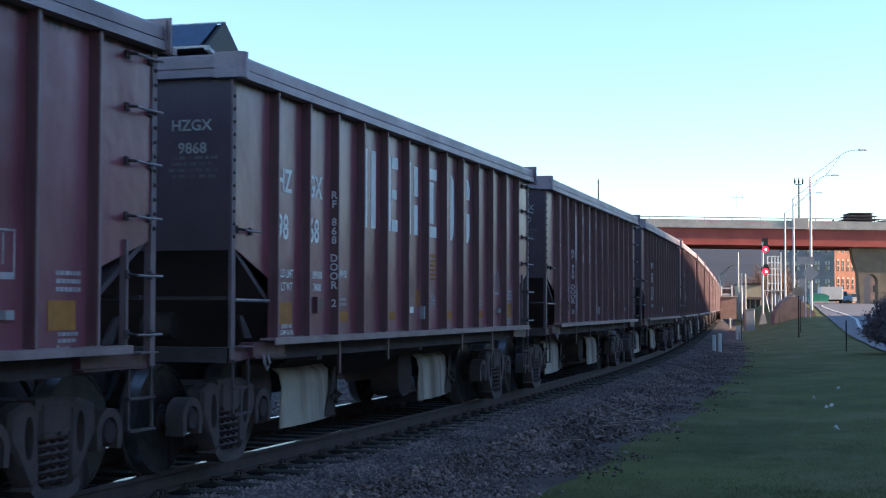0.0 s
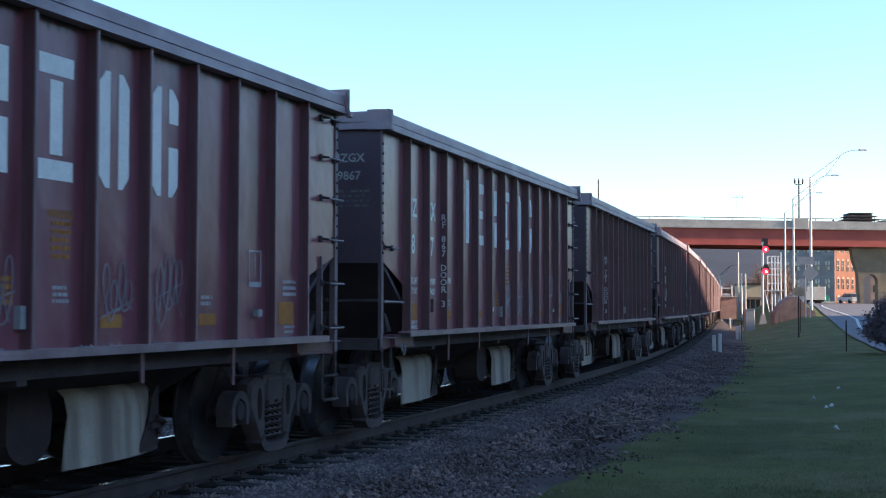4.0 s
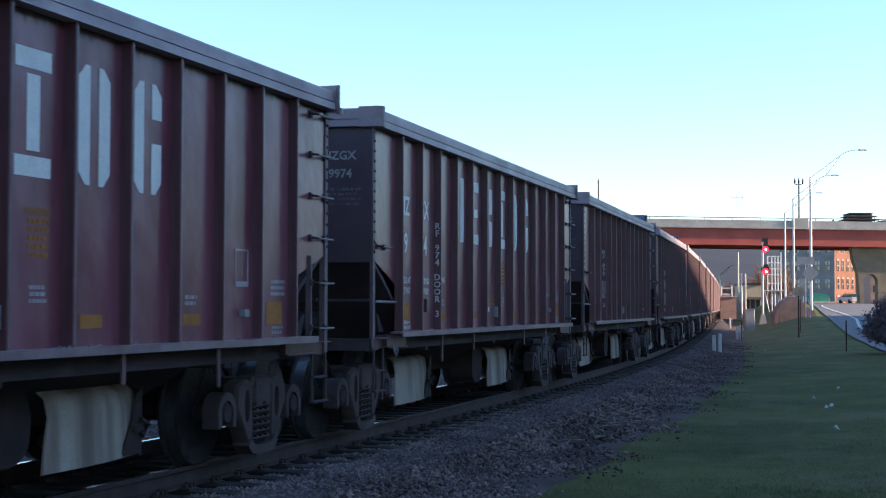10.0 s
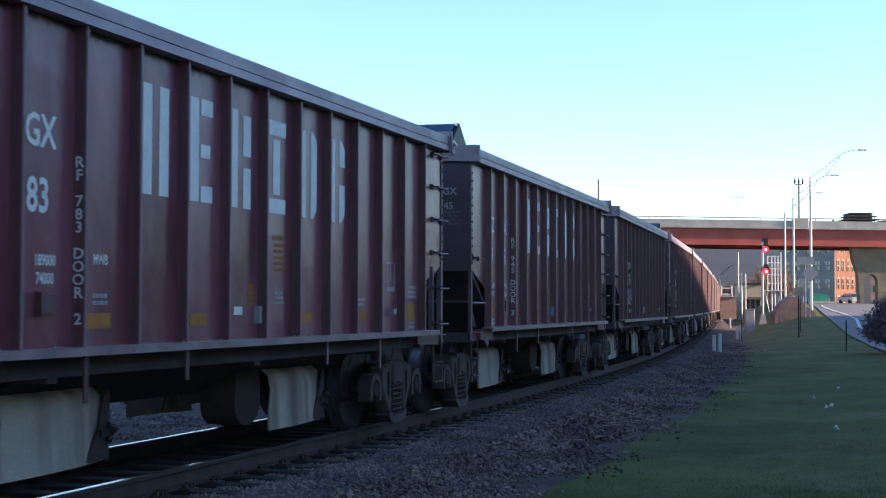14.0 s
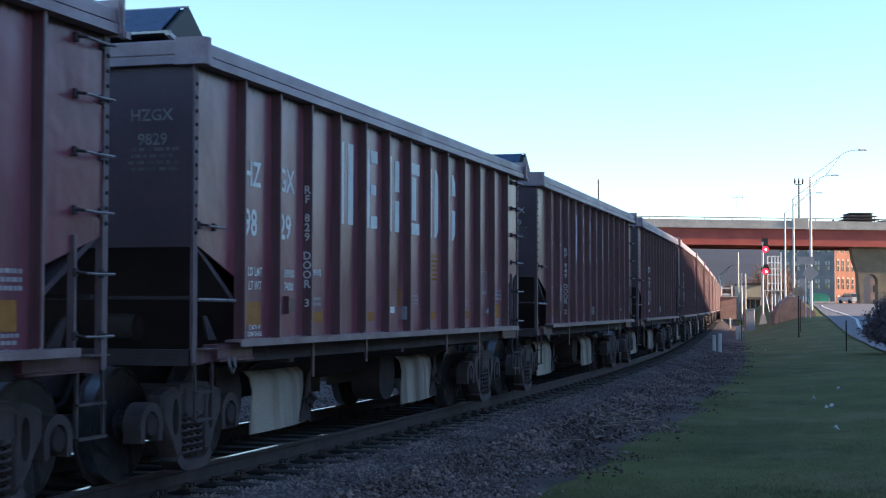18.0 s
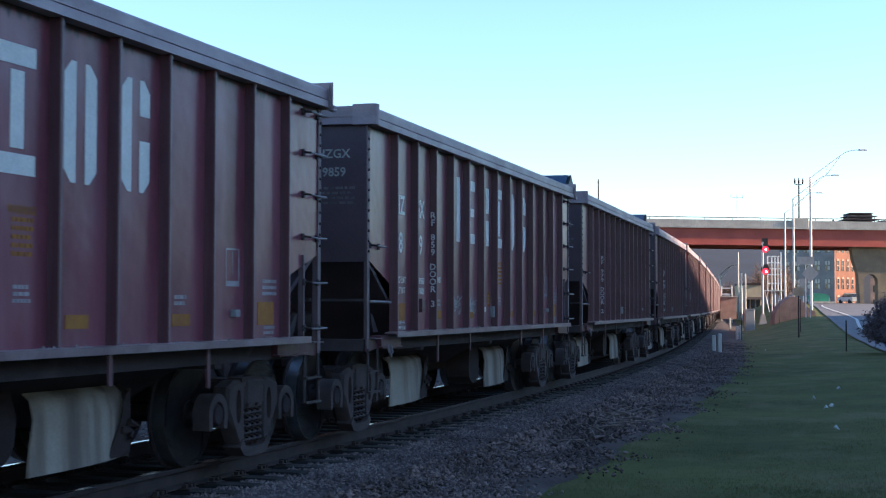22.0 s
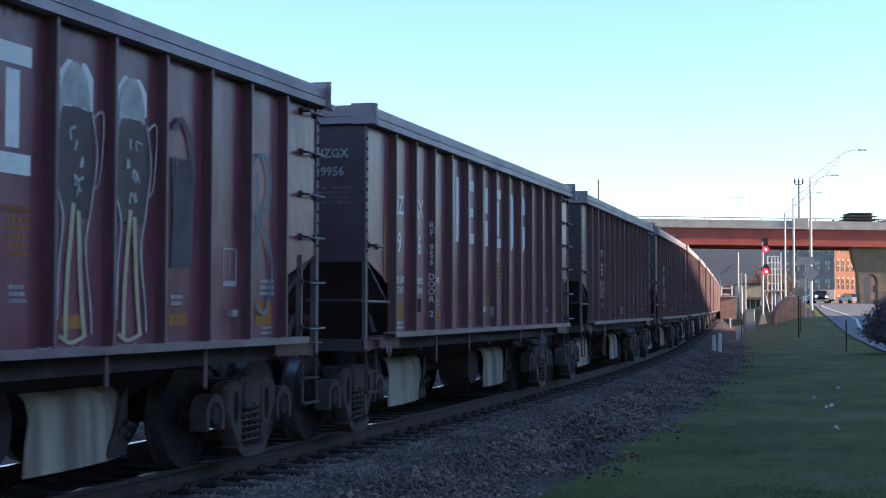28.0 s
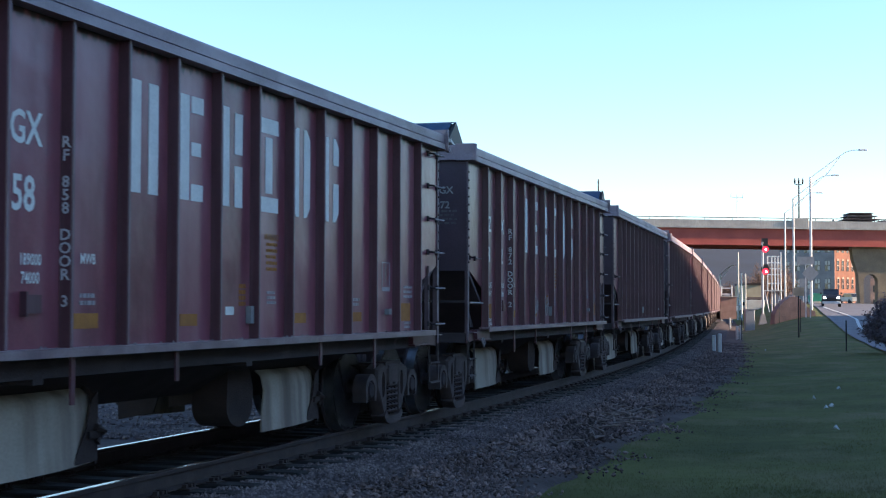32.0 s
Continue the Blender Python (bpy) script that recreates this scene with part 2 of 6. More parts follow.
    def lathe(self, prof, n, m):
        """Turns (r, w) pairs about the local y axis."""
        vs = [m @ Vector((r * math.cos(2 * math.pi * k / n), w, r * math.sin(2 * math.pi * k / n))) for r, w in prof for k in range(n)]
        fs = []
        for i in range(len(prof) - 1):
            fs += [(i * n + k, (i + 1) * n + k, (i + 1) * n + (k + 1) % n, i * n + (k + 1) % n) for k in range(n)]
        fs += [tuple(range(n)), tuple(range(len(vs) - 1, len(vs) - n - 1, -1))]
        return self.add(vs, fs, True)

    def mesh(self, name, *mats):
        me = bpy.data.meshes.new(name)
        me.from_pydata(self.v, [], self.f)
        bm = bmesh.new()
        bm.from_mesh(me)
        bmesh.ops.recalc_face_normals(bm, faces=bm.faces)
        bm.to_mesh(me)
        bm.free()
        for m in mats:
            me.materials.append(m)
        if any(self.smooth):
            me.polygons.foreach_set("use_smooth", self.smooth)
            me.set_sharp_from_angle(angle=radians(40))
        me.polygons.foreach_set("material_index", self.mi)
        return me


def part(name, shape, mat, parent, label="", at=None):
    """One mesh object under a thing or under a part."""
    me = shape if isinstance(shape, bpy.types.Mesh) else shape.mesh(name, *(mat if isinstance(mat, (list, tuple)) else [mat]))
    ob = new(name, me)
    ob.parent = parent
    if at is not None:
        ob.matrix_basis = at
    if label:
        ob["label"] = label
    return ob


def thing(name, label, category, group="", kind="", at=None, shape=None, mat=None):
    """A top-level thing: an empty at its base, or one mesh."""
    if shape is None:
        ob = new(name)
        ob.empty_display_size = 0.2
    else:
        ob = new(name, shape.mesh(name, *(mat if isinstance(mat, (list, tuple)) else [mat])))
    if at is not None:
        ob.matrix_basis = at
    return tagged(ob, label, category, group, kind)


TEXTS = {}


def text_mesh(body, size, mat, spacing=1.0, squeeze=1.0, align="CENTER"):
    """Lettering as a flat mesh, its middle at the origin, cap height = size."""
    key = (body, size, mat.name, spacing, squeeze)
    if key not in TEXTS:
        cu = bpy.data.curves.new("lettering", "FONT")
        cu.body, cu.align_x, cu.align_y = body, align, "CENTER"
        cu.size, cu.resolution_u, cu.space_line = size / 0.7, 2, spacing
        cu.offset = size * 0.03
        ob = bpy.data.objects.new("lettering", cu)
        me = bpy.data.meshes.new_from_object(ob)
        bpy.data.objects.remove(ob)
        bpy.data.curves.remove(cu)
        me.transform(Matrix.Diagonal((squeeze, 1, 1, 1)))
        me.materials.clear()
        me.materials.append(mat)
        TEXTS[key] = me
    return TEXTS[key]


def on_side(x, z, y=-1.394):
    """A pose on the car's right side: text x along the car, facing right."""
    return pose(x, y, z, 90, 0, 0)


def on_end(y, z, x=-5.392):
    """A pose that faces backwards (-x)."""
    return pose(x, y, z, 90, 0, -90)


# ---------------------------------------------------------------- the hopper car
RIB0, RIBP = -4.597, 0.7587
END = 5.37
SHEET = 1.39
TRUCK = {-1: -4.80, 1: 4.57}     # where the two trucks stand under a car


def wheel_shape():
    s = Shape()
    s.lathe([(0.05, -0.07), (0.12, -0.07), (0.13, -0.02), (0.36, 0.0), (0.385, -0.06), (0.455, -0.065)], 28, Matrix())
    s.cur = 1
    s.lathe([(0.455, -0.065), (0.462, 0.05)], 28, Matrix())
    s.cur = 0
    s.lathe([(0.462, 0.05), (0.487, 0.058), (0.485, 0.08), (0.38, 0.085), (0.36, 0.03), (0.13, 0.05), (0.12, 0.09), (0.05, 0.09)], 28, Matrix())
    return s


def sideframe_shape():
    """A cast truck side frame: a deep web with an oval hole on each side of the bolster, a sagging spring seat, round pedestals over the axles."""
    s = Shape()

    def ribbon(pts, widths, y0, y1):
        pts = [Vector((a, 0, b)) for a, b in pts]
        n = len(pts)
        vs = []
        for i, p in enumerate(pts):
            d = (pts[min(i + 1, n - 1)] - pts[max(i - 1, 0)]).normalized()
            w = Vector((-d.z, 0, d.x)) * widths[i] / 2
            for q in (p + w, p - w):
                vs += [(q.x, y0, q.z), (q.x, y1, q.z)]
        fs = [(0, 1, 3, 2), (4 * n - 4, 4 * n - 2, 4 * n - 1, 4 * n - 3)]
        for i in range(n - 1):
            a, b = 4 * i, 4 * i + 4
            fs += [(a, b, b + 1, a + 1), (a + 2, a + 3, b + 3, b + 2), (a, a + 2, b + 2, b), (a + 1, b + 1, b + 3, a + 3)]
        s.add(vs, fs, True)

    def holed_plate(outer, cx, cz, rx, rz, y0, y1, bevel):
        """A convex plate with an oval hole whose outer rim is bevelled towards the viewer's side."""
        n = 20
        hole, rim, inner = [], [], []
        for i in range(n):
            a = 2 * math.pi * i / n
            dx, dz = rx * math.cos(a), rz * math.sin(a)
            best = 99.0
            for (ax, az), (bx, bz) in zip(outer, outer[1:] + outer[:1]):
                ex, ez = bx - ax, bz - az
                den = dx * ez - dz * ex
                if abs(den) < 1e-9:
                    continue
                q = ((ax - cx) * ez - (az - cz) * ex) / den
                w = ((ax - cx) * dz - (az - cz) * dx) / den
                if q > 0 and -1e-6 <= w <= 1 + 1e-6:
                    best = min(best, q)
            hole.append((cx + dx, cz + dz))
            rim.append((cx + dx * best, cz + dz * best))
            inner.append((cx + dx * max(1.1, best - bevel / math.hypot(dx, dz)), cz + dz * max(1.1, best - bevel / math.hypot(dx, dz))))
        loops = [[(x, y0, z) for x, z in hole], [(x, y0, z) for x, z in inner], [(x, y0 + bevel, z) for x, z in rim], [(x, y1, z) for x, z in rim], [(x, y1, z) for x, z in hole]]
        fs = []
        for l in range(5):
            m = (l + 1) % 5
            fs += [(l * n + i, l * n + (i + 1) % n, m * n + (i + 1) % n, m * n + i) for i in range(n)]
        s.add([p for l in loops for p in l], fs, True)

    for k in (-1, 1):
        # web with its oval lightening hole
        outer = [(k * 0.2, 0.74), (k * 0.2, 0.14), (k * 0.26, 0.12), (k * 0.36, 0.24), (k * 0.55, 0.5), (k * 0.62, 0.6), (k * 0.55, 0.68), (k * 0.38, 0.735)]
        holed_plate(outer, k * 0.325, 0.5, 0.055, 0.15, -0.085, 0.06, 0.03)
        # pedestal: a round hood over the bearing
        hood = [(k * 0.73 + 0.15 * math.cos(a), 0.46 + 0.145 * math.sin(a)) for a in [i * math.pi / 10 for i in range(11)]]
        ribbon([(hood[0][0] - 0.01, 0.33)] + hood + [(hood[-1][0] + 0.01, 0.33)], [0.06] + [0.07] * 11 + [0.06], -0.085, 0.075)
        s.lathe([(0.02, -0.045), (0.09, -0.045), (0.125, -0.02), (0.13, 0.05), (0.02, 0.05)], 16, pose(k * 0.73, 0, 0.47))
        # a lug on the outer end
        s.chamfer_box(k * 0.865 - 0.025, k * 0.865 + 0.025, -0.06, 0.04, 0.34, 0.44, 0.012)
    # top member over the bolster, spring seat below
    ribbon([(-0.26, 0.715), (-0.1, 0.725), (0.1, 0.725), (0.26, 0.715)], [0.085] * 4, -0.085, 0.06)
    ribbon([(-0.29, 0.17), (-0.22, 0.105), (-0.12, 0.085), (0.12, 0.085), (0.22, 0.105), (0.29, 0.17)], [0.09] * 6, -0.1, 0.07)
    # bolster end between the columns, with its two pockets
    s.chamfer_box(-0.165, 0.165, -0.07, 0.05, 0.475, 0.66, 0.02)
    for x in (-0.1, 0.1):
        s.chamfer_box(x - 0.05, x + 0.05, -0.095, -0.06, 0.49, 0.53, 0.01)
    ribbon([(-0.16, 0.59), (0.0, 0.6), (0.16, 0.59)], [0.03, 0.03, 0.03], -0.095, -0.06)
    return s


def spring_shape():
    s = Shape()
    pts = [(0.05 * math.cos(a), 0.05 * math.sin(a), 0.15 + 0.33 * a / (2 * math.pi * 5.5)) for a in [i * math.pi / 4 for i in range(45)]]
    return s.tube(pts, 0.016, 5)


def grab(p, q, out):
    """A bent grab iron from p to q that stands off by the vector out."""
    p, q, out = Vector(p), Vector(q), Vector(out)
    d = (q - p).normalized() * 0.03
    s = Shape()
    s.tube([p, p + out * 0.7, p + out + d, q + out - d, q + out * 0.7, q], 0.0125, 6)
    for c in (p, q):
        s.box(c.x - 0.03, c.x + 0.03, c.y - 0.015, c.y + 0.015, c.z - 0.035, c.z + 0.035)
    return s


def bracket_grab(p, q):
    """A straight grab iron on two forged feet, standing off the side."""
    p, q = Vector(p), Vector(q)
    s = Shape()
    o = Vector((0, -0.085, -0.01))
    s.cur = 1
    for c in (p, q):
        s.tube([c, c + o * 0.6, c + o], 0.014, 6, 0.0105)
        s.chamfer_box(c.x - 0.026, c.x + 0.026, c.y - 0.014, c.y + 0.012, c.z - 0.036, c.z + 0.028, 0.008)
    s.cur = 0
    e = Vector((0.05, 0, 0))
    s.tube([p + o, (p + q) / 2 + o + Vector((0, 0, -0.004)), q + o + e * 0.6], 0.0105, 6)
    return s


def hopper_shell():
    """The open tub: side sheets, end sheets, slope sheets, with a thickness."""
    s = Shape()
    t = 0.012
    for k in (-1, 1):
        # side sheet, its lower corners cut along the slope sheet
        out = [(-5.36, 3.36), (5.36, 3.36), (5.36, 1.89), (4.56, 1.64), (4.56, 1.08), (-4.62, 1.08), (-4.62, 1.64), (-5.36, 1.89)]
        y0 = k * SHEET
        s.prism(out, "y", y0 - k * t, y0)
    return s


def end_slope(k):
    s = Shape()
    s.prism([(k * 5.36, 1.88), (k * 3.86, 0.96), (k * 3.82, 1.0), (k * 5.33, 1.91)], "y", -SHEET + 0.02, SHEET - 0.02)
    return s


def build_car():
    """One ballast hopper with all that is alike on every car."""
    car = thing("ballast_hopper_car", "dusty dark oxide-red ribbed ballast hopper car rolling on the track", "rail car", "train of hopper cars")
    body = part("body", hopper_shell(), paint, car)
    for k in (-1, 1):
        part("slope_sheet", end_slope(k), slope_paint, body, "dusty sloping end sheet")
        part("door_slope", Shape().prism([(k * 1.36, 1.10), (k * 0.55, 0.62), (k * 0.55, 0.60), (k * 1.37, 1.08)], "x", -3.2, 3.2), under_steel, body)
        part("end_sheet", Shape().prism([(k * 5.385, 3.36), (k * 5.37, 3.36), (k * 5.37, 1.87), (k * 5.385, 1.87)], "y", -SHEET + 0.02, SHEET - 0.02), end_paint, body, "end sheet with its shade put into a dark colour")
    # the ballast load, well below the rim
    ld = Shape()
    nx, ny = 26, 6
    pts = [(-5.3 + 10.6 * i / nx, -1.36 + 2.72 * j / ny) for i in range(nx + 1) for j in range(ny + 1)]
    vs = [(x, y, 2.3 + 0.25 * noise.noise((x * 0.7, y * 0.9, 3.0))) for x, y in pts]
    ld.add(vs, [(i * (ny + 1) + j, (i + 1) * (ny + 1) + j, (i + 1) * (ny + 1) + j + 1, i * (ny + 1) + j + 1) for i in range(nx) for j in range(ny)], True)
    part("ballast_load", ld, stone_mat, car, "grey crushed stone load")
    # ribs: shade painted on their flanks, sky light painted on the front face
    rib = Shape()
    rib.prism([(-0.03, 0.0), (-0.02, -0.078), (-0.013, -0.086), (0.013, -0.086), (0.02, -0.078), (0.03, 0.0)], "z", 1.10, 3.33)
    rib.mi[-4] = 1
    rib_me = rib.mesh("rib", shaded_rib_paint, lit_edge)
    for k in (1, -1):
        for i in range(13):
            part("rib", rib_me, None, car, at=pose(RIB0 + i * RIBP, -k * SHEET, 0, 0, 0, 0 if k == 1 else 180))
    # rim: a boxed top chord with a lower lip; low rounded caps on the corners, a strap plate that closes each end
    for k in (1, -1):
        r = Shape()
        r.prism([(-k * 1.36, 3.395), (-k * 1.49, 3.395), (-k * 1.492, 3.48), (-k * 1.478, 3.498), (-k * 1.38, 3.498), (-k * 1.36, 3.48)], "x", -5.40, 5.38)
        r.prism([(-k * 1.38, 3.312), (-k * 1.505, 3.312), (-k * 1.505, 3.38), (-k * 1.38, 3.38)], "x", -5.40, 5.38)
        r.prism([(-k * 1.38, 3.38), (-k * 1.47, 3.38), (-k * 1.47, 3.395), (-k * 1.38, 3.395)], "x", -5.39, 5.37)
        part("top_chord", r, rim_paint, car, "dusty grey-brown top rim")
        e = Shape()
        e.prism([(k * 5.36, 3.41), (k * 5.45, 3.41), (k * 5.452, 3.505), (k * 5.435, 3.525), (k * 5.36, 3.525)], "y", -1.3, 1.3)
        e.prism([(k * 5.36, 3.33), (k * 5.46, 3.33), (k * 5.46, 3.395), (k * 5.36, 3.395)], "y", -1.36, 1.36)
        e.prism([(k * 5.36, 3.395), (k * 5.435, 3.395), (k * 5.435, 3.41), (k * 5.36, 3.41)], "y", -1.33, 1.33)
        part("end_rim", e, rim_paint, car)
        for j in (1, -1):
            c = Shape()
            # the cap turns the corner with a rounded edge
            round_edge = [(k * 5.458 - k * 0.07 * (1 - math.sin(q)), j * 1.508 - j * 0.07 * (1 - math.cos(q))) for q in [i * math.pi / 8 for i in range(5)]]
            ring = [(k * 5.36, j * 1.24), (k * 5.458, j * 1.24)] + round_edge[::-1] + [(k * 5.36, j * 1.508)]
            c.prism(ring, "z", 3.395, 3.54)
            lip = [(x + (k * 0.012 if abs(x) > 5.4 else 0), y + (j * 0.012 if abs(y) > 1.4 else 0)) for x, y in ring]
            c.prism(lip, "z", 3.32, 3.393)
            if k == 1:
                c.box(5.382, 5.405, min(j * 1.30, j * 1.535), max(j * 1.30, j * 1.535), 3.295, 3.56)
                c.box(5.40, 5.47, min(j * 1.49, j * 1.545), max(j * 1.49, j * 1.545), 3.285, 3.34)
            part("corner_cap", c, rim_paint, car)
    # side sill: bright flat strip, web below, deeper boxes at its ends
    for k in (1, -1):
        r = Shape()
        r.box(-4.83, 4.85, min(-k * 1.40, -k * 1.55), max(-k * 1.40, -k * 1.55), 1.1, 1.12)
        r.box(-4.83, 4.85, min(-k * 1.535, -k * 1.55), max(-k * 1.535, -k * 1.55), 1.062, 1.1)
        part("side_sill", r, sill_paint, car, "scuffed side sill with a bright edge")
        w = Shape()
        w.box(-4.6, 4.6, -k * 1.36 - 0.01, -k * 1.36 + 0.01, 0.92, 1.08)
        part("sill_web", w, under_steel, car)
        for e in (-1, 1):
            b = Shape()
            b.box(min(e * 4.35, e * 5.04), max(e * 4.35, e * 5.04), min(-k * 1.30, -k * 1.43), max(-k * 1.30, -k * 1.43), 0.965, 1.085)
            b.box(min(e * 4.35, e * 5.04), max(e * 4.35, e * 5.04), min(-k * 1.30, -k * 1.45), max(-k * 1.30, -k * 1.45), 0.945, 0.962)
            part("sill_end_box", b, shaded_rib_paint, car)
    # corner posts with bolt heads, end sills, end ladders
    for e in (-1, 1):
        for k in (1, -1):
            p = Shape()
            x, y = e * END, -k * 1.375
            q = [(-0.012, -0.006), (0.062, -0.006), (0.062, 0.012), (0.008, 0.012), (0.008, 0.05), (-0.012, 0.05)]
            p.prism([(x + e * a, -k * 1.395 + k * b) for a, b in q], "z", 0.95, 3.335)
            cp = part("corner_post", p, post_paint, car, "dusty pale corner post")
            b = Shape()
            for i in range(12):
                z = 1.98 + i * 0.108
                b.lathe([(0.004, -0.014), (0.013, -0.012), (0.017, 0.0)], 6, pose(x + e * 0.03, -k * 1.403, z, 0, 0, 0 if k == 1 else 180))
            tagged(part("bolt_head", b, under_steel, cp), kind="stuff")
            g = Shape()
            g.prism([(x + e * 0.03, 0.92), (x - e * 0.33, 0.95), (x - e * 0.33, 1.0), (x - e * 0.25, 1.05), (x + e * 0.03, 1.05)], "y", y - 0.01, y + 0.01)
            part("gusset", g, shaded_rib_paint, car)
            d = Shape()
            d.prism([(x - e * 0.30, 1.32), (x - e * 0.36, 1.32), (x - e * 0.56, 1.12), (x - e * 0.40, 1.12)], "y", y + k * 0.06, y + k * 0.08)
            part("diagonal_brace", d, under_steel, car)
        s = Shape()
        s.box(min(e * 5.20, e * 5.42), max(e * 5.20, e * 5.42), -1.36, 1.36, 0.925, 1.05)
        part("end_sill", s, under_steel, car)
        for k in (1, -1):
            s = Shape()
            s.box(min(e * 5.1, e * 5.36), max(e * 5.1, e * 5.36), k * 1.35 - 0.12, k * 1.35 + 0.02, 1.052, 1.062)
            part("running_board", s, post_paint, car)
        # draft sill, coupler
        s = Shape()
        s.box(min(e * 3.0, e * 5.7), max(e * 3.0, e * 5.7), -0.19, 0.19, 0.66, 0.98)
        part("draft_sill", s, under_steel, car)
        c = Shape()
        c.box(min(e * 5.55, e * 5.9), max(e * 5.55, e * 5.9), -0.08, 0.08, 0.74, 0.92)
        c.chamfer_box(e * 5.965 - 0.11, e * 5.965 + 0.11, -0.16, 0.16, 0.66, 1.0, 0.04)
        cl = part("coupler", c, truck_steel, car)
        h = Shape()
        h.tube([(e * 5.3, -0.3, 0.9), (e * 5.55, -0.32, 0.62), (e * 5.85, -0.2, 0.5), (e * 5.95, -0.1, 0.55)], 0.025, 6)
        part("air_hose", h, black_metal, cl)
        # cross bar of the dark end bay
        s = Shape()
        s.box(e * 5.34 - 0.02, e * 5.34 + 0.02, -1.33, 1.33, 1.45, 1.48)
        part("end_bay_frame", s, under_steel, car)
    # brake gear at the near end
    s = Shape()
    s.lathe([(0.02, 0), (0.12, 0.0), (0.12, 0.3), (0.02, 0.3)], 12, pose(-4.75, -0.55, 1.22))
    part("brake_cylinder", s, under_steel, car)
    s = Shape()
    s.lathe([(0.02, -0.5), (0.19, -0.48), (0.19, 0.48), (0.02, 0.5)], 14, pose(0.3, 0.35, 0.8, 0, 0, 90))
    part("air_reservoir", s, under_steel, car)
    # grab irons and ladder: right side rear, left side front, mirrored
    for e in (1, -1):
        m = pose(0, 0, 0, 0, 0, 0 if e == 1 else 180)
        def put(name, shape, mat, label=""):
            shape.v = [tuple(m @ Vector(v)) for v in shape.v]
            return part(name, shape, mat, car, label)
        for z in (3.235, 2.85, 2.455, 2.055):
            put("grab_iron", bracket_grab((4.99, -1.40, z), (5.33, -1.40, z)), [grab_steel, under_steel], "worn grab iron")
        put("ladder_stile", Shape().box(4.975, 5.005, -1.415, -1.395, 0.95, 1.88).box(4.975, 4.985, -1.395, -1.36, 0.95, 1.88), post_paint)
        for z in (1.63, 1.20):
            put("ladder_rung", bracket_grab((4.995, -1.41, z), (5.33, -1.41, z)), [grab_steel, under_steel])
        st = Shape()
        st.box(5.03, 5.055, -1.41, -1.39, 0.48, 0.95)
        st.prism([(5.36, 0.95), (5.385, 0.95), (5.405, 0.48), (5.38, 0.48)], "y", -1.41, -1.39)
        st.box(5.03, 5.4, -1.43, -1.38, 0.48, 0.50)
        st.box(5.03, 5.4, -1.43, -1.38, 0.715, 0.733)
        put("sill_step", st, truck_steel, "steel stirrup step")
        # near end of the same side
        put("grab_iron", bracket_grab((-5.34, -1.40, 2.05), (-5.06, -1.40, 2.045)), [grab_steel, under_steel])
        put("grab_iron", Shape().tube([(-5.36, -1.405, 1.45), (-4.66, -1.405, 1.445)], 0.016, 6), grab_steel)
        st = Shape()
        st.box(-5.38, -5.355, -1.40, -1.38, 0.48, 0.95)
        st.box(-5.07, -5.045, -1.40, -1.38, 0.48, 0.95)
        st.box(-5.38, -5.045, -1.42, -1.37, 0.48, 0.50)
        st.box(-5.38, -5.045, -1.42, -1.37, 0.70, 0.717)
        put("sill_step", st, truck_steel)
        st = Shape()
        st.tube([(-4.88, -1.45, 0.98), (-4.88, -1.47, 0.9), (-4.83, -1.47, 0.85), (-4.78, -1.47, 0.9), (-4.78, -1.45, 0.98)], 0.015, 6)
        put("roping_loop", st, grab_steel)
        # lever and small fittings
        st = Shape()
        jx = RIB0 + RIBP
        st.box(jx + 0.29, jx + 0.46, -1.43, -1.39, 1.35, 1.47)
        st.box(jx + 0.27, jx + 0.29, -1.44, -1.39, 1.33, 1.49)
        put("junction_box", st, shaded_rib_paint)
        st = Shape()
        jx = RIB0 + 5 * RIBP
        st.box(jx + 0.66, jx + 0.72, -1.44, -1.39, 1.25, 1.4)
        put("valve_box", st, cabinet_grey, "small grey valve box")
        st = Shape()
        jx = RIB0 + 10 * RIBP
        st.box(jx + 0.47, jx + 0.56, -1.44, -1.39, 1.31, 1.37)
        put("valve_box", st, cabinet_grey, "small grey valve box")
        for x, z0 in ((-3.10, 0.74), (-1.61, 0.83), (1.33, 0.84), (2.85, 0.75)):
            put("hanger_post", Shape().box(x - 0.026, x + 0.026, -1.5, -1.485, z0, 1.06), shaded_rib_paint)
        # discharge chutes under the side
        for x0, x1 in ((-3.27, -1.95), (1.22, 2.47)):
            c = Shape()
            # outer beige plate, bellied, rolled inwards at the top, its foot cut aslant
            n = 8
            vs, fs = [], []
            rows = [(0.0, 0.205), (0.015, 0.4), (0.02, 0.6), (0.05, 0.73), (0.12, 0.785)]
            for dy, z in rows:
                for a in range(n + 1):
                    u = x0 + (x1 - x0) * a / n
                    f = 0.05 * math.sin(math.pi * a / n) - 0.02
                    zz = z + (0.03 * a / n if z < 0.3 else 0)
                    uu = u - (0.1 * (0.6 - z) / 0.4 if z < 0.6 and a == 0 else 0)
                    vs += [(uu, -1.0 + dy - f, zz), (uu, -0.985 + dy - f, zz)]
            w = 2 * (n + 1)
            for b in range(len(rows) - 1):
                for a in range(n):
                    o = b * w + 2 * a
                    fs += [(o, o + 2, o + w + 2, o + w), (o + 1, o + w + 1, o + w + 3, o + 3)]
                fs += [(b * w, b * w + w, b * w + w + 1, b * w + 1), (b * w + w - 2, b * w + w - 1, b * w + 2 * w - 1, b * w + 2 * w - 2)]
            fs += [(2 * a, 2 * a + 1, 2 * a + 3, 2 * a + 2) for a in range(n)]
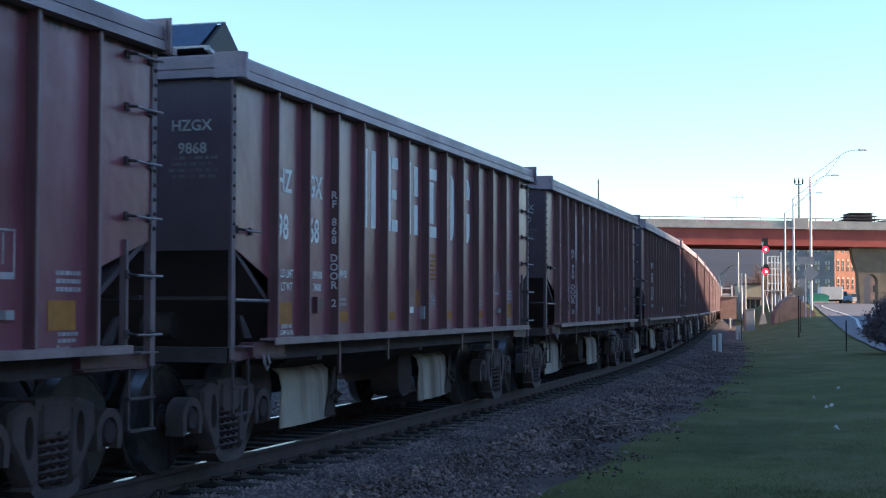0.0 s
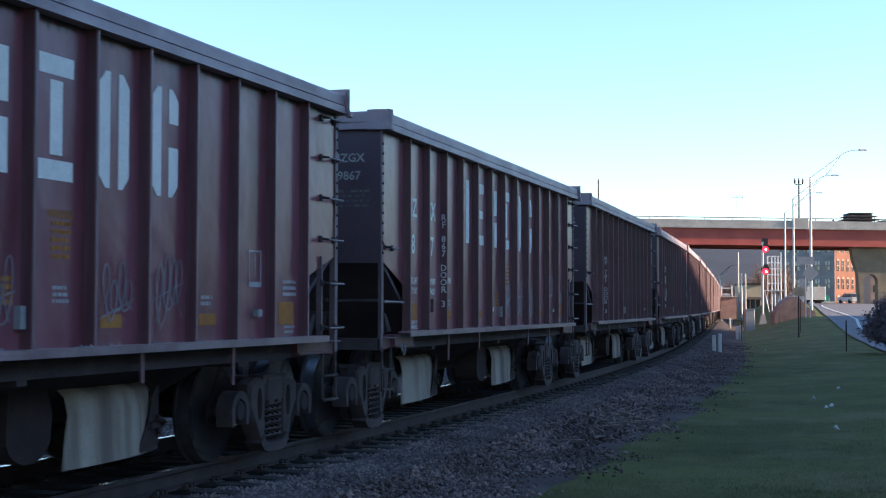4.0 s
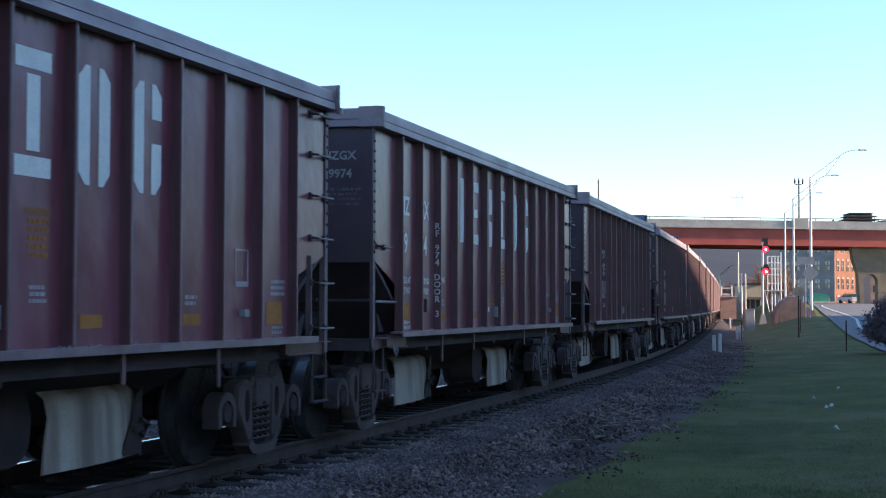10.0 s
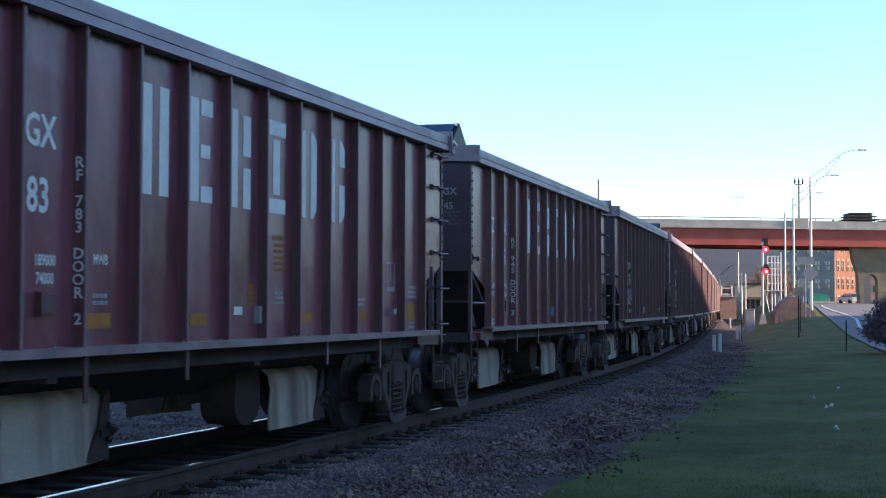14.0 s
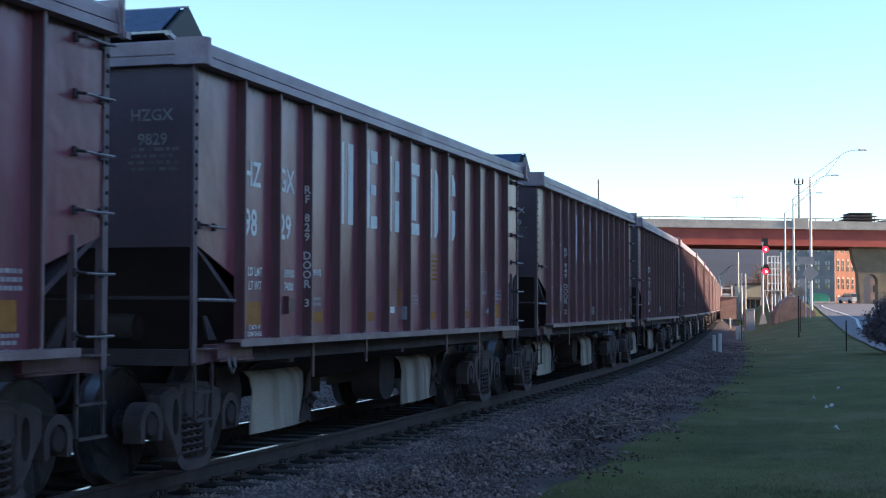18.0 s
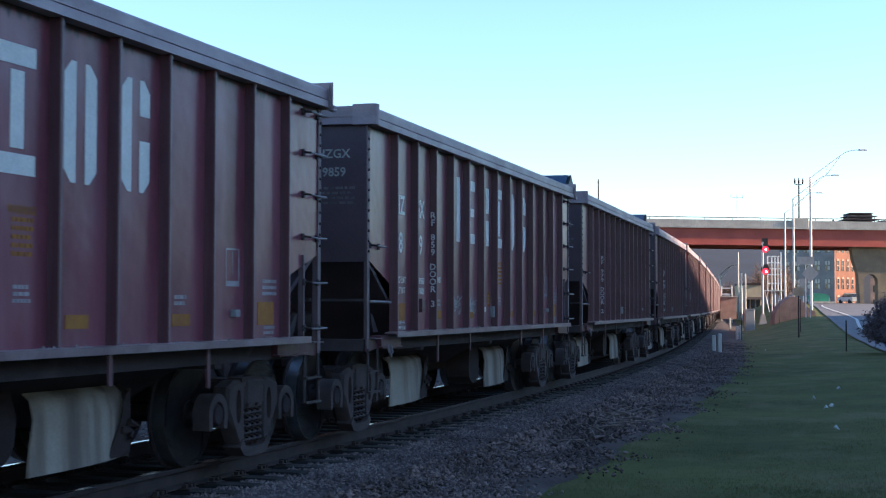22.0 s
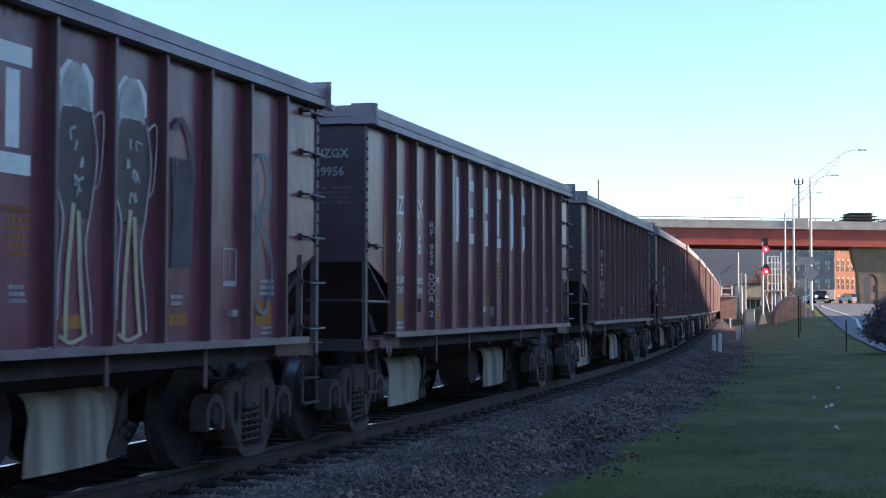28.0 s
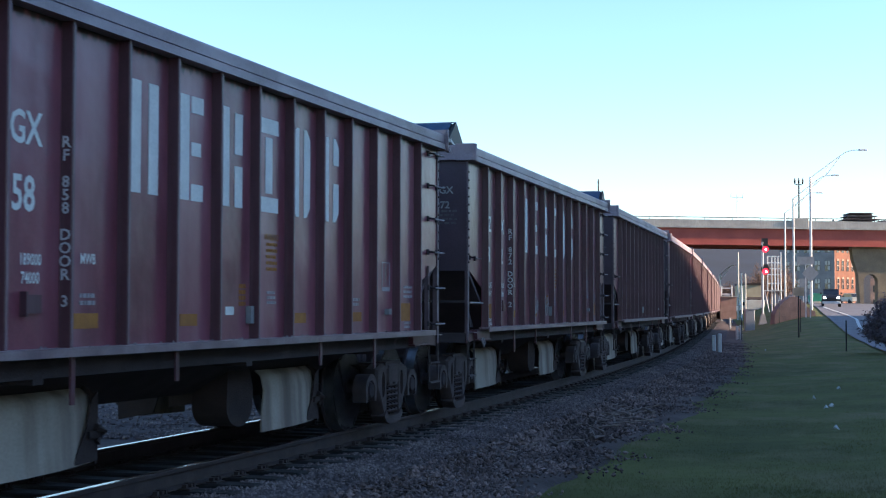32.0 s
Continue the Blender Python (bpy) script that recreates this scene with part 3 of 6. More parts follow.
            c.add(vs, fs, True)
            ch = put("chute_plate", c, chute_paint, "dusty beige discharge chute with brown run-down stains")
            f = Shape()
            f.prism([(-1.0, 0.22), (-0.985, 0.74), (-0.8, 0.86), (-0.5, 0.6), (-0.6, 0.3)], "x", x1, x1 + 0.02)
            f.prism([(x1 - 0.33, 0.235), (x1 + 0.01, 0.245), (x1 + 0.01, 0.76), (x1 - 0.08, 0.7), (x1 - 0.14, 0.5)], "y", -1.012, -1.0)
            f.tube([(x1 - 0.05, -1.03, 0.50), (x1 + 0.04, -1.05, 0.46), (x1 - 0.03, -1.03, 0.38)], 0.03, 6)
            f.box(x1 - 0.14, x1 + 0.03, -1.035, -1.0, 0.42, 0.47)
            put("chute_end_plate", f, rust)
            d = Shape()
            xm = x0 - 0.42
            d.prism([(xm + 0.28 * math.cos(a), 0.48 + 0.2 * math.sin(a)) for a in [math.pi + i * math.pi / 12 for i in range(13)]] + [(xm + 0.3, 0.62), (xm + 0.2, 0.85), (xm - 0.25, 0.85)], "y", -0.9, -0.55)
            put("door_drum", d, rust)
            q = Shape()
            q.prism([(-0.95, 0.9), (-0.5, 0.5), (0, 0.42), (0, 1.05), (-1.3, 1.05)], "x", x0 - 0.1, x1 + 0.1)
            put("hopper_bottom", q, under_steel)
    s = Shape()
    s.box(-3.2, 3.2, -0.22, 0.22, 0.60, 1.0)
    part("centre_sill", s, under_steel, car)
    for x in (-3.3, 3.3, 0.0):
        part("cross_bearer", Shape().box(x - 0.06, x + 0.06, -1.36, 1.36, 0.88, 1.06), under_steel, car)
    # trucks
    wheel_me = wheel_shape().mesh("wheel", wheel_steel, tread_steel)
    frame_me = sideframe_shape().mesh("side_frame", truck_steel)
    spring_me = spring_shape().mesh("spring", truck_steel)
    cap_me = Shape().lathe([(0.02, -0.03), (0.08, -0.03), (0.1, 0.0), (0.1, 0.1)], 14, Matrix()).mesh("bearing_cap", wheel_steel)
    axle_me = Shape().lathe([(0.02, -1.08), (0.075, -1.08), (0.075, 1.08), (0.02, 1.08)], 10, Matrix()).mesh("wheelset", wheel_steel)
    wheelsets = []
    for e in (-1, 1):
        bo = Shape()
        bo.chamfer_box(-0.2, 0.2, -1.12, 1.12, 0.52, 0.74, 0.03)
        bo.box(-0.3, 0.3, -0.3, 0.3, 0.74, 0.82)
        truck = part("truck", bo, truck_steel, car, "dusty cast-steel freight truck", at=pose(TRUCK[e], 0, 0))
        for k in (1, -1):
            part("side_frame", frame_me, None, truck, at=pose(0, -k * 1.02, 0))
            for dx in (-0.115, 0.0, 0.115):
                part("spring", spring_me, None, truck, at=pose(dx, -k * 1.06, 0))
            for a in (-1, 1):
                part("bearing_cap", cap_me, None, truck, at=pose(a * 0.73, -k * 1.08, 0.457, 0, 0, 0 if k == 1 else 180))
        for a in (-1, 1):
            ax = part("wheelset", axle_me, None, car, at=pose(TRUCK[e] + a * 0.73, 0, 0.457))
            wheelsets.append(ax)
            for k in (1, -1):
                part("wheel", wheel_me, None, ax, at=pose(0, -k * 0.755, 0, 0, 0, 0 if k == 1 else 180))
    # crumbs of ballast lying on the sill ledge
    cr = Shape()
    rr = random.Random(31)
    for _ in range(70):
        x = RIB0 + rr.randrange(12) * RIBP + rr.uniform(0.1, 0.72)
        y, q = -rr.uniform(1.42, 1.53), rr.uniform(0.006, 0.02)
        top = [(x + q * math.cos(a + q * 90) * rr.uniform(0.7, 1.2), y + q * math.sin(a + q * 90) * rr.uniform(0.7, 1.2), 1.119) for a in (0, 1.6, 3.1, 4.7)]
        cr.add(top + [(x, y, 1.12 + q * rr.uniform(0.7, 1.3))], [(0, 1, 4), (1, 2, 4), (2, 3, 4), (3, 0, 4), (3, 2, 1, 0)])
    tagged(part("ballast_crumb", cr, crumb, car), kind="stuff")
    # stencils alike on every car
    def sticker(name, x, z, w, h, mat, lab=""):
        part(name, Shape().box(x - w / 2, x + w / 2, -SHEET - 0.004, -SHEET, z - h / 2, z + h / 2), mat, car, lab)
    bay = lambda i: RIB0 + (i + 0.5) * RIBP
    sticker("yellow_panel", bay(0) - 0.04, 1.335, 0.32, 0.2, yellow_sticker, "worn yellow reflective square")
    sticker("yellow_panel", bay(2) - 0.07, 1.295, 0.33, 0.105, yellow_sticker)
    for i in (4, 7, 9):
        sticker("yellow_panel", bay(i) - 0.04, 1.29, 0.3, 0.095, yellow_sticker)
    sticker("yellow_panel", bay(11) + 0.04, 1.335, 0.34, 0.2, yellow_sticker)
    for z, word in ((1.695, "LD LMT"), (1.575, "LT WT")):
        part("lettering", text_mesh(word, 0.075, white_letter, 1.0, 0.85), None, car, at=on_side(bay(0), z))
    for z, word in ((1.215, "2 INCH HF"), (1.157, "COMP SHOES")):
        part("lettering", text_mesh(word, 0.04, white_letter, 1.0, 0.9), None, car, at=on_side(bay(0), z))
    for z, word in ((1.695, "189000"), (1.575, "74000")):
        part("lettering", text_mesh(word, 0.075, white_letter, 1.0, 0.8), None, car, at=on_side(bay(1), z))
    part("lettering", text_mesh("MWB", 0.07, white_letter, 1.0, 0.85), None, car, at=on_side(bay(2) - 0.05, 1.72))
    part("warning_lettering", text_mesh("WARNING!", 0.055, yellow_sticker, 1.0, 0.8), None, car, at=on_side(bay(6) + 0.05, 2.01))
    def bars(x, z, n, dz, w, h, mat, name="stencil_line"):
        """Unreadable lines of stencilled writing: broken bars."""
        b = Shape()
        rr = random.Random(int(x * 100) + n)
        for r in range(n):
            u = x - w / 2
            while u < x + w / 2 - 0.02:
                k = rr.uniform(0.02, 0.06)
                b.box(u, min(u + k, x + w / 2), -SHEET - 0.004, -SHEET, z - r * dz - h / 2, z - r * dz + h / 2)
                u += k + 0.014
        tagged(part(name, b, mat, car), kind="stuff")
    bars(bay(6) + 0.06, 1.95, 5, 0.055, 0.24, 0.028, yellow_sticker, "warning_stencil")
    bars(bay(5) + 0.2, 1.57, 4, 0.05, 0.13, 0.035, yellow_sticker)
    bars(bay(6) + 0.06, 1.52, 3, 0.045, 0.2, 0.025, faded_letter)
    bars(bay(11) + 0.12, 1.62, 3, 0.055, 0.3, 0.03, faded_letter)
    bars(bay(11) + 0.12, 1.21, 2, 0.045, 0.24, 0.026, faded_letter)
    bars(bay(2) - 0.05, 1.47, 2, 0.05, 0.2, 0.03, faded_letter)
    bars(bay(9) - 0.05, 1.47, 2, 0.05, 0.2, 0.03, faded_letter)
    fr = Shape()
    x, y = bay(10) + 0.12, -SHEET
    for a in ((x - 0.13, x + 0.13, 1.87, 1.885), (x - 0.13, x + 0.13, 1.565, 1.61), (x - 0.13, x - 0.115, 1.57, 1.885), (x + 0.115, x + 0.13, 1.57, 1.885), (x - 0.005, x + 0.008, 1.66, 1.86)):
        fr.box(a[0], a[1], y - 0.004, y, a[2], a[3])
    part("stencil_frame", fr, faded_letter, car, "white stencilled inspection frame")
    sticker("reflector", bay(5) - 0.05, 1.36, 0.16, 0.07, white_letter)
    # the owner's mark: plain upright bars, one group to a bay
    tall = [((0, 0, .36, 1), (.64, 0, 1, 1)), ((0, 0, .42, 1), (.5, 0, 1, .16), (.5, .43, .9, .56), (.5, .84, 1, 1)),
            ((0, 0, .36, 1), (.62, 0, .98, .42), (.62, .54, .98, .96)), ((0, 0, 1, .16), (0, .84, 1, 1), (.32, .2, .68, .8)),
            ((0, 0, .36, 1), (.64, 0, 1, 1)), ((0, 0, .36, 1), (.64, 0, 1, .46), (.64, .68, 1, 1))]
    for i, boxes in enumerate(tall):
        s = Shape()
        x0 = RIB0 + (3 + i) * RIBP + 0.15
        for j, (a, b, c, d) in enumerate(boxes):
            u0, u1, v0, v1 = x0 + a * 0.42, x0 + c * 0.42, 2.235 + b * 0.835, 2.235 + d * 0.835
            cut = 0.09 if i > 3 else 0.0      # the last two blocks have their outer corners rounded off
            left, low, high = a == 0, b == 0, d == 1
            ring = [(u0, v0 + (cut if left and low else 0)), (u0 + (cut if left and low else 0), v0), (u1 - (0 if left or not low else cut), v0), (u1, v0 + (0 if left or not low else cut)),
                    (u1, v1 - (0 if left or not high else cut)), (u1 - (0 if left or not high else cut), v1), (u0 + (cut if left and high else 0), v1), (u0, v1 - (cut if left and high else 0))]
            ring = [p for n, p in enumerate(ring) if p != ring[n - 1]]
            s.prism(ring, "y", -SHEET - 0.004 - 0.0004 * j, -SHEET)
        part("letter_block", s, white_letter, car, "tall pale block of the owner's mark")
    part("lettering", text_mesh("HZ", 0.21, white_letter, 1.0, 0.85), None, car, at=on_side(bay(0) - 0.07, 2.535))
    part("lettering", text_mesh("GX", 0.21, white_letter, 1.0, 0.85), None, car, at=on_side(bay(1) - 0.07, 2.535))
    b = Shape()
    rr = random.Random(9)
    for r, w in enumerate((0.38, 0.36, 0.42, 0.36)):
        u = -w / 2
        while u < w / 2:
            k = rr.uniform(0.03, 0.09)
            b.box(-5.389, -5.385, -1.0 - u - k, -1.0 - u, 2.645 - r * 0.053, 2.672 - r * 0.053)
            u += k + 0.022
    tagged(part("stencil_line", b, end_stencil, car), kind="stuff")
    return car, wheelsets


# ---------------------------------------------------------------- the ground
def smooth(a, b, v):
    t = max(0.0, min(1.0, (v - a) / (b - a)))
    return t * t * (3 - 2 * t)


def lat_of(x, y):
    """Metres to the right of the track's middle line."""
    k = int(np.argmin((X_TAB - x) ** 2 + (Y_TAB - y) ** 2))
    return (x - X_TAB[k]) * math.cos(H_TAB[k]) - (y - Y_TAB[k]) * math.sin(H_TAB[k])


def ground_z(x, y):
    l = lat_of(x, y)
    z = -0.50 + 1.6 * smooth(42, 152, y) * smooth(3.0, 9.0, l)
    z += 0.75 * smooth(120, 200, y) * smooth(3.0, 9.0, l)
    z += 0.16 * smooth(4.0, 8.0, l) * (1 - smooth(40, 80, y))
    z += 0.05 * noise.noise((x * 0.25, y * 0.25, 0.0)) * smooth(2.0, 4.0, abs(l))
    return z


def graded(lo, hi, fine_lo, fine_hi, step):
    """Coordinates that lie close together from fine_lo to fine_hi and spread outwards."""
    v = [fine_lo + i * step for i in range(int((fine_hi - fine_lo) / step) + 1)]
    d = step
    while v[-1] < hi:
        d *= 1.35
        v.append(min(hi, v[-1] + d))
    d = step
    while v[0] > lo:
        d *= 1.35
        v.insert(0, max(lo, v[0] - d))
    return v


gx, gy = graded(-2500, 2500, -12, 50, 1.0), graded(-800, 3500, 6, 200, 1.5)
g = Shape()
g.add([(x, y, ground_z(x, y)) for x in gx for y in gy],
      [(i * len(gy) + j, (i + 1) * len(gy) + j, (i + 1) * len(gy) + j + 1, i * len(gy) + j + 1) for i in range(len(gx) - 1) for j in range(len(gy) - 1)], True)
thing("ground", "shaded mown lawn beside the railway", "ground", kind="structure", shape=g, mat=grass_soil)


def sweep(name, profile, s0, s1, step, mat, label, category, wave=0.0):
    """A cross-section of (lat, z) swept along the track."""
    n = int((s1 - s0) / step)
    sh = Shape()
    k = len(profile)
    vs = []
    for i in range(n + 1):
        s = s0 + (s1 - s0) * i / n
        for j, (l, z) in enumerate(profile):
            dl = wave * noise.noise((s * 0.35, j * 7.0, 1.0)) if j in (0, k - 1) else 0.0
            dz = 0.25 * wave * noise.noise((s * 0.9, j * 3.0, 5.0))
            vs.append(track(s, l + dl, z + dz))
    sh.add(vs, [(i * k + j, (i + 1) * k + j, (i + 1) * k + j + 1, i * k + j + 1) for i in range(n) for j in range(k - 1)], True)
    return thing(name, label, category, kind="structure", shape=sh, mat=mat)


sweep("gravel_strip", [(1.5, -0.5), (2.3, -0.46), (2.7, -0.46), (3.15, -0.462), (3.6, -0.56)], -60, 190, 0.25, dirt, "dark gravelly dirt between ballast and lawn", "dirt strip", 0.3)
sweep("far_gravel_strip", [(-14.0, -0.55), (-10.0, -0.43), (-3.0, -0.43), (-1.5, -0.46)], -60, 190, 1.0, ballast_bed, "grey gravel beyond the track", "gravel", 0.2)
sweep("ballast_bed", [(-2.7, -0.58), (-1.75, -0.25), (-1.3, -0.21), (0.0, -0.23), (1.3, -0.21), (1.75, -0.25), (2.75, -0.58)], -320, 420, 1.0, ballast_bed, "dark crushed stone ballast of the railway", "ballast", 0.06)
for side, lat0 in (("near", 0.7525), ("far", -0.7525)):
    # foot, web and head of a rail; the head is polished
    sec = [(-0.07, -0.175), (-0.07, -0.163), (-0.012, -0.145), (-0.010, -0.045), (-0.036, -0.036), (-0.036, -0.006), (-0.03, 0.0), (0.03, 0.0), (0.036, -0.006), (0.036, -0.036), (0.010, -0.045), (0.012, -0.145), (0.07, -0.163), (0.07, -0.175)]
    n, k = 370, len(sec)
    ob = thing("rail", "steel rail with rusty web and polished head", "rail", "rails")
    for pname, cols, m in (("web", [j for j in range(k - 1) if j != 6], rail_side), ("head", [6], rail_top)):
        sh = Shape()
        sh.v = [tuple(track(-320 + 740 * i / n, lat0 + l, z)) for i in range(n + 1) for l, z in sec]
        for j in cols:
            sh.f += [(i * k + j, (i + 1) * k + j, (i + 1) * k + j + 1, i * k + j + 1) for i in range(n)]
        sh.smooth, sh.mi = [False] * len(sh.f), [0] * len(sh.f)
        part(pname, sh, m, ob)

# ---------------------------------------------------------------- the road
ROAD = [(14.5, 40), (17.0, 57), (21.5, 78), (29.7, 114), (41.6, 165), (46.0, 185), (52, 215), (60, 260)]


def road_edge(y):
    ys = [p[1] for p in ROAD]
    return float(np.interp(y, ys, [p[0] for p in ROAD]))


sh = Shape()
ys = [40 + i * 2.0 for i in range(112)]
offs = [0.0, 2.0, 4.0, 6.0, 8.0]
sh.add([(road_edge(y) + o, y, max(ground_z(road_edge(y) + o, y), -0.5) + 0.06) for y in ys for o in offs],
       [(i * 5 + j, (i + 1) * 5 + j, (i + 1) * 5 + j + 1, i * 5 + j + 1) for i in range(len(ys) - 1) for j in range(4)], True)
thing("road", "pale worn asphalt road rising to a crossing", "road", kind="structure", shape=sh, mat=asphalt)

# ---------------------------------------------------------------- the bridge
bridge = thing("bridge", "road overpass with red steel girder and concrete parapet", "bridge", kind="structure")
BY = 185.0


def deck_z(x):
    return 11.3 - 0.012 * (x - 30)


def span(name, y0, y1, z0, z1, mat, x0=-60, x1=150, label=""):
    s = Shape()
    n = 14
    for i in range(n):
        a, b = x0 + (x1 - x0) * i / n, x0 + (x1 - x0) * (i + 1) / n
        vs = [Vector((x, y, deck_z(x) + z)) for x in (a, b) for y in (y0, y1) for z in (z0, z1)]
        s.add(vs, [(0, 1, 5, 4), (2, 6, 7, 3), (1, 3, 7, 5), (0, 4, 6, 2), (0, 2, 3, 1), (4, 5, 7, 6)])
    return part(name, s, mat, bridge, label)


span("parapet", BY - 0.15, BY + 0.15, 0.35, 1.15, concrete, label="weathered concrete parapet")
span("parapet", BY + 11.85, BY + 12.15, 0.2, 1.2, concrete)
span("deck", BY - 0.45, BY + 12.3, 0.08, 0.35, concrete)
for y in (BY, BY + 4, BY + 8, BY + 12):
    g_ob = span("girder", y - 0.02, y + 0.02, -1.92, 0.08, girder_red, label="red painted plate girder")
    span("girder_flange", y - 0.25, y + 0.25, -2.04, -1.92, girder_red)
span("soffit", BY + 0.3, BY + 11.7, -0.2, -0.12, girder_dark)
rl = Shape()
rl.tube([(x, BY, deck_z(x) + 1.45) for x in (-60, 0, 50, 100, 150)], 0.055, 6)
part("handrail", rl, truck_steel, bridge, "dark weathered steel handrail")
for i in range(60):
    x = -58 + i * 3.5
    part("rail_post", Shape().box(x - 0.04, x + 0.04, BY - 0.04, BY + 0.04, deck_z(x) + 1.13, deck_z(x) + 1.45), truck_steel, bridge)
# arched pier
pier = Shape()
px0, px1, pz = 52.9, 80.0, 9.3
arch = [(53.2, 1.0)] + [(54.1 - 0.9 * math.cos(a), 4.7 + 0.9 * math.sin(a)) for a in [i * math.pi / 8 for i in range(9)]] + [(55.0, 1.0)]
pier.prism([(px0, 0.0), (53.2, 0.0)] + arch[:6] + [(54.1, pz), (51.7, pz), (51.9, 7.6), (52.5, 5.6)], "y", BY + 0.8, BY + 2.2)
pier.prism([(54.1, pz)] + arch[5:] + [(55.0, 0.0), (px1, 0.0), (px1, pz)], "y", BY + 0.8, BY + 2.2)
part("pier", pier, pier_concrete, bridge, "buff concrete pier with an arched opening")

# an unseen block, added so that its top edge keeps the near ground in shade
roof_h = 19.0
P1, P2 = track(28.5, 1.5, 3.45), track(67, 1.5, 1.3)
d_roof = (P2 - P1) + sun_dir * ((P1.z - P2.z) / sun_dir.z)
d_roof.z = 0
d_roof.normalize()
R0 = P1 + sun_dir * ((roof_h - P1.z) / sun_dir.z)
away = Vector((d_roof.y, -d_roof.x, 0))
s = Shape()
A, B = R0 - d_roof * 75, R0 + d_roof * 75
s.prism([(A.x, A.y), (B.x, B.y), (B.x + away.x * 14, B.y + away.y * 14), (A.x + away.x * 14, A.y + away.y * 14)], "z", -1.0, roof_h)
block_mat = material("shade_block_brown", (0.25, 0.11, 0.08), 0.9, 0.0, (0.18, 0.08, 0.06), 1.0, 12, 0.3)
thing("tall_building", "unseen long block added to shade the lawn", "building", kind="structure", shape=s, mat=block_mat)

# ---------------------------------------------------------------- street lamps
def street_lamp(x, y, top, arm):
    z0 = ground_z(x, y)
    ob = thing("street_lamp", "galvanised steel street lamp with a trussed arm", "street lamp", "street lamps", at=pose(x, y, z0))
    h = top - z0
    part("pole", Shape().tube([(0, 0, 0), (0, 0, h)], 0.13, 10, 0.09), galv, ob)
    a = Shape()
    a.tube([(0, 0, h - 0.05), (arm * 0.55, 0, h + 1.75), (arm * 0.72, 0, h + 2.25), (arm * 0.85, 0, h + 2.42), (arm, 0, h + 2.45)], 0.035, 6)
    part("arm", a, galv, ob)
    a = Shape()
    a.tube([(0, 0, h - 1.0), (arm * 0.35, 0, h + 0.35), (arm * 0.62, 0, h + 1.95)], 0.028, 6)
    a.tube([(arm * 0.33, 0, h + 0.3), (arm * 0.34, 0, h + 1.05)], 0.02, 6)
    part("brace", a, galv, ob)
    hd = Shape()
    hd.chamfer_box(arm - 0.1, arm + 0.65, -0.16, 0.16, h + 2.38, h + 2.52, 0.05)
    part("lamp_head", hd, galv, ob)
    bp = Shape()
    bp.chamfer_box(-0.22, 0.22, -0.22, 0.22, -0.1, 0.12, 0.04)
    part("base_plate", bp, galv, ob)


street_lamp(32.58, 130, 12.9, 4.4)
street_lamp(37.02, 155, 12.9, 4.2)
street_lamp(41.7, 179, 12.9, 4.0)

# ---------------------------------------------------------------- railway signal
def railway_signal(x, y):
    z0 = ground_z(x, y)
    ob = thing("railway_signal", "two-headed railway signal showing red over red", "signal", at=pose(x, y, z0))
    part("mast", Shape().tube([(0, 0, 0), (0, 0, 6.9 - z0)], 0.09, 10), galv, ob)
    b = Shape()
    b.prism([(-0.35, 0), (0.35, 0), (0.12, 0.9), (-0.12, 0.9)], "y", -0.2, 0.2)
    part("mast_base", b, concrete, ob)
    for z in (6.30, 4.43):
        h = Shape()
        h.prism([(0.22 + 0.36 * math.cos(i * math.pi / 8), z - z0 + 0.16 + 0.4 * math.sin(i * math.pi / 8)) for i in range(16)], "y", -0.08, -0.05)
        h.box(-0.02, 0.46, -0.05, 0.3, z - z0 - 0.25, z - z0 + (0.95 if z > 5 else 0.6))
        hd = part("signal_head", h, black_metal, ob, "black signal head")
        ln = Shape()
        ln.lathe([(0.02, -0.14), (0.25, -0.13), (0.25, -0.08)], 16, pose(0.22, 0, z - z0))
        lens = part("lens", ln, red_lamp, hd, "lit red lens")
        part("lamp_core", Shape().lathe([(0.01, -0.17), (0.075, -0.165), (0.08, -0.13)], 14, pose(0.27, 0, z - z0 - 0.03)), red_core, lens, "glaring lamp behind the lens")
        vz = Shape()
        vz.prism([(0.22 + 0.31 * math.cos(a), z - z0 + 0.31 * math.sin(a)) for a in [i * math.pi / 10 for i in range(11)]] +
                 [(0.22 + 0.285 * math.cos(a), z - z0 + 0.285 * math.sin(a)) for a in [i * math.pi / 10 for i in range(10, -1, -1)]], "y", -0.4, -0.08)
        part("visor", vz, black_metal, hd)


railway_signal(27.2, 125)


# ---------------------------------------------------------------- along the line and the road
def post(name, label, cat, x, y, h, w, mat, group=""):
    return thing(name, label, cat, group, at=pose(x, y, ground_z(x, y) - 0.03), shape=Shape().chamfer_box(-w / 2, w / 2, -w / 2, w / 2, 0, h, w * 0.2), mat=mat)


for x, y, h in ((10.87, 59.0, 0.80), (11.10, 59.0, 0.86), (16.8, 84.0, 0.85), (17.02, 84.0, 0.9), (24.6, 126.0, 1.0)):
    post("marker_post", "short pale marker post beside the track", "post", x, y, h, 0.14, white_paint, "marker posts")
for x, y, h in ((16.9, 83.2, 1.3), (26.3, 115.0, 1.75), (21.4, 88.0, 2.0), (15.9, 58.0, 1.25)):
    post("delineator", "thin dark upright road post", "post", x, y, h, 0.05, black_metal, "road posts")


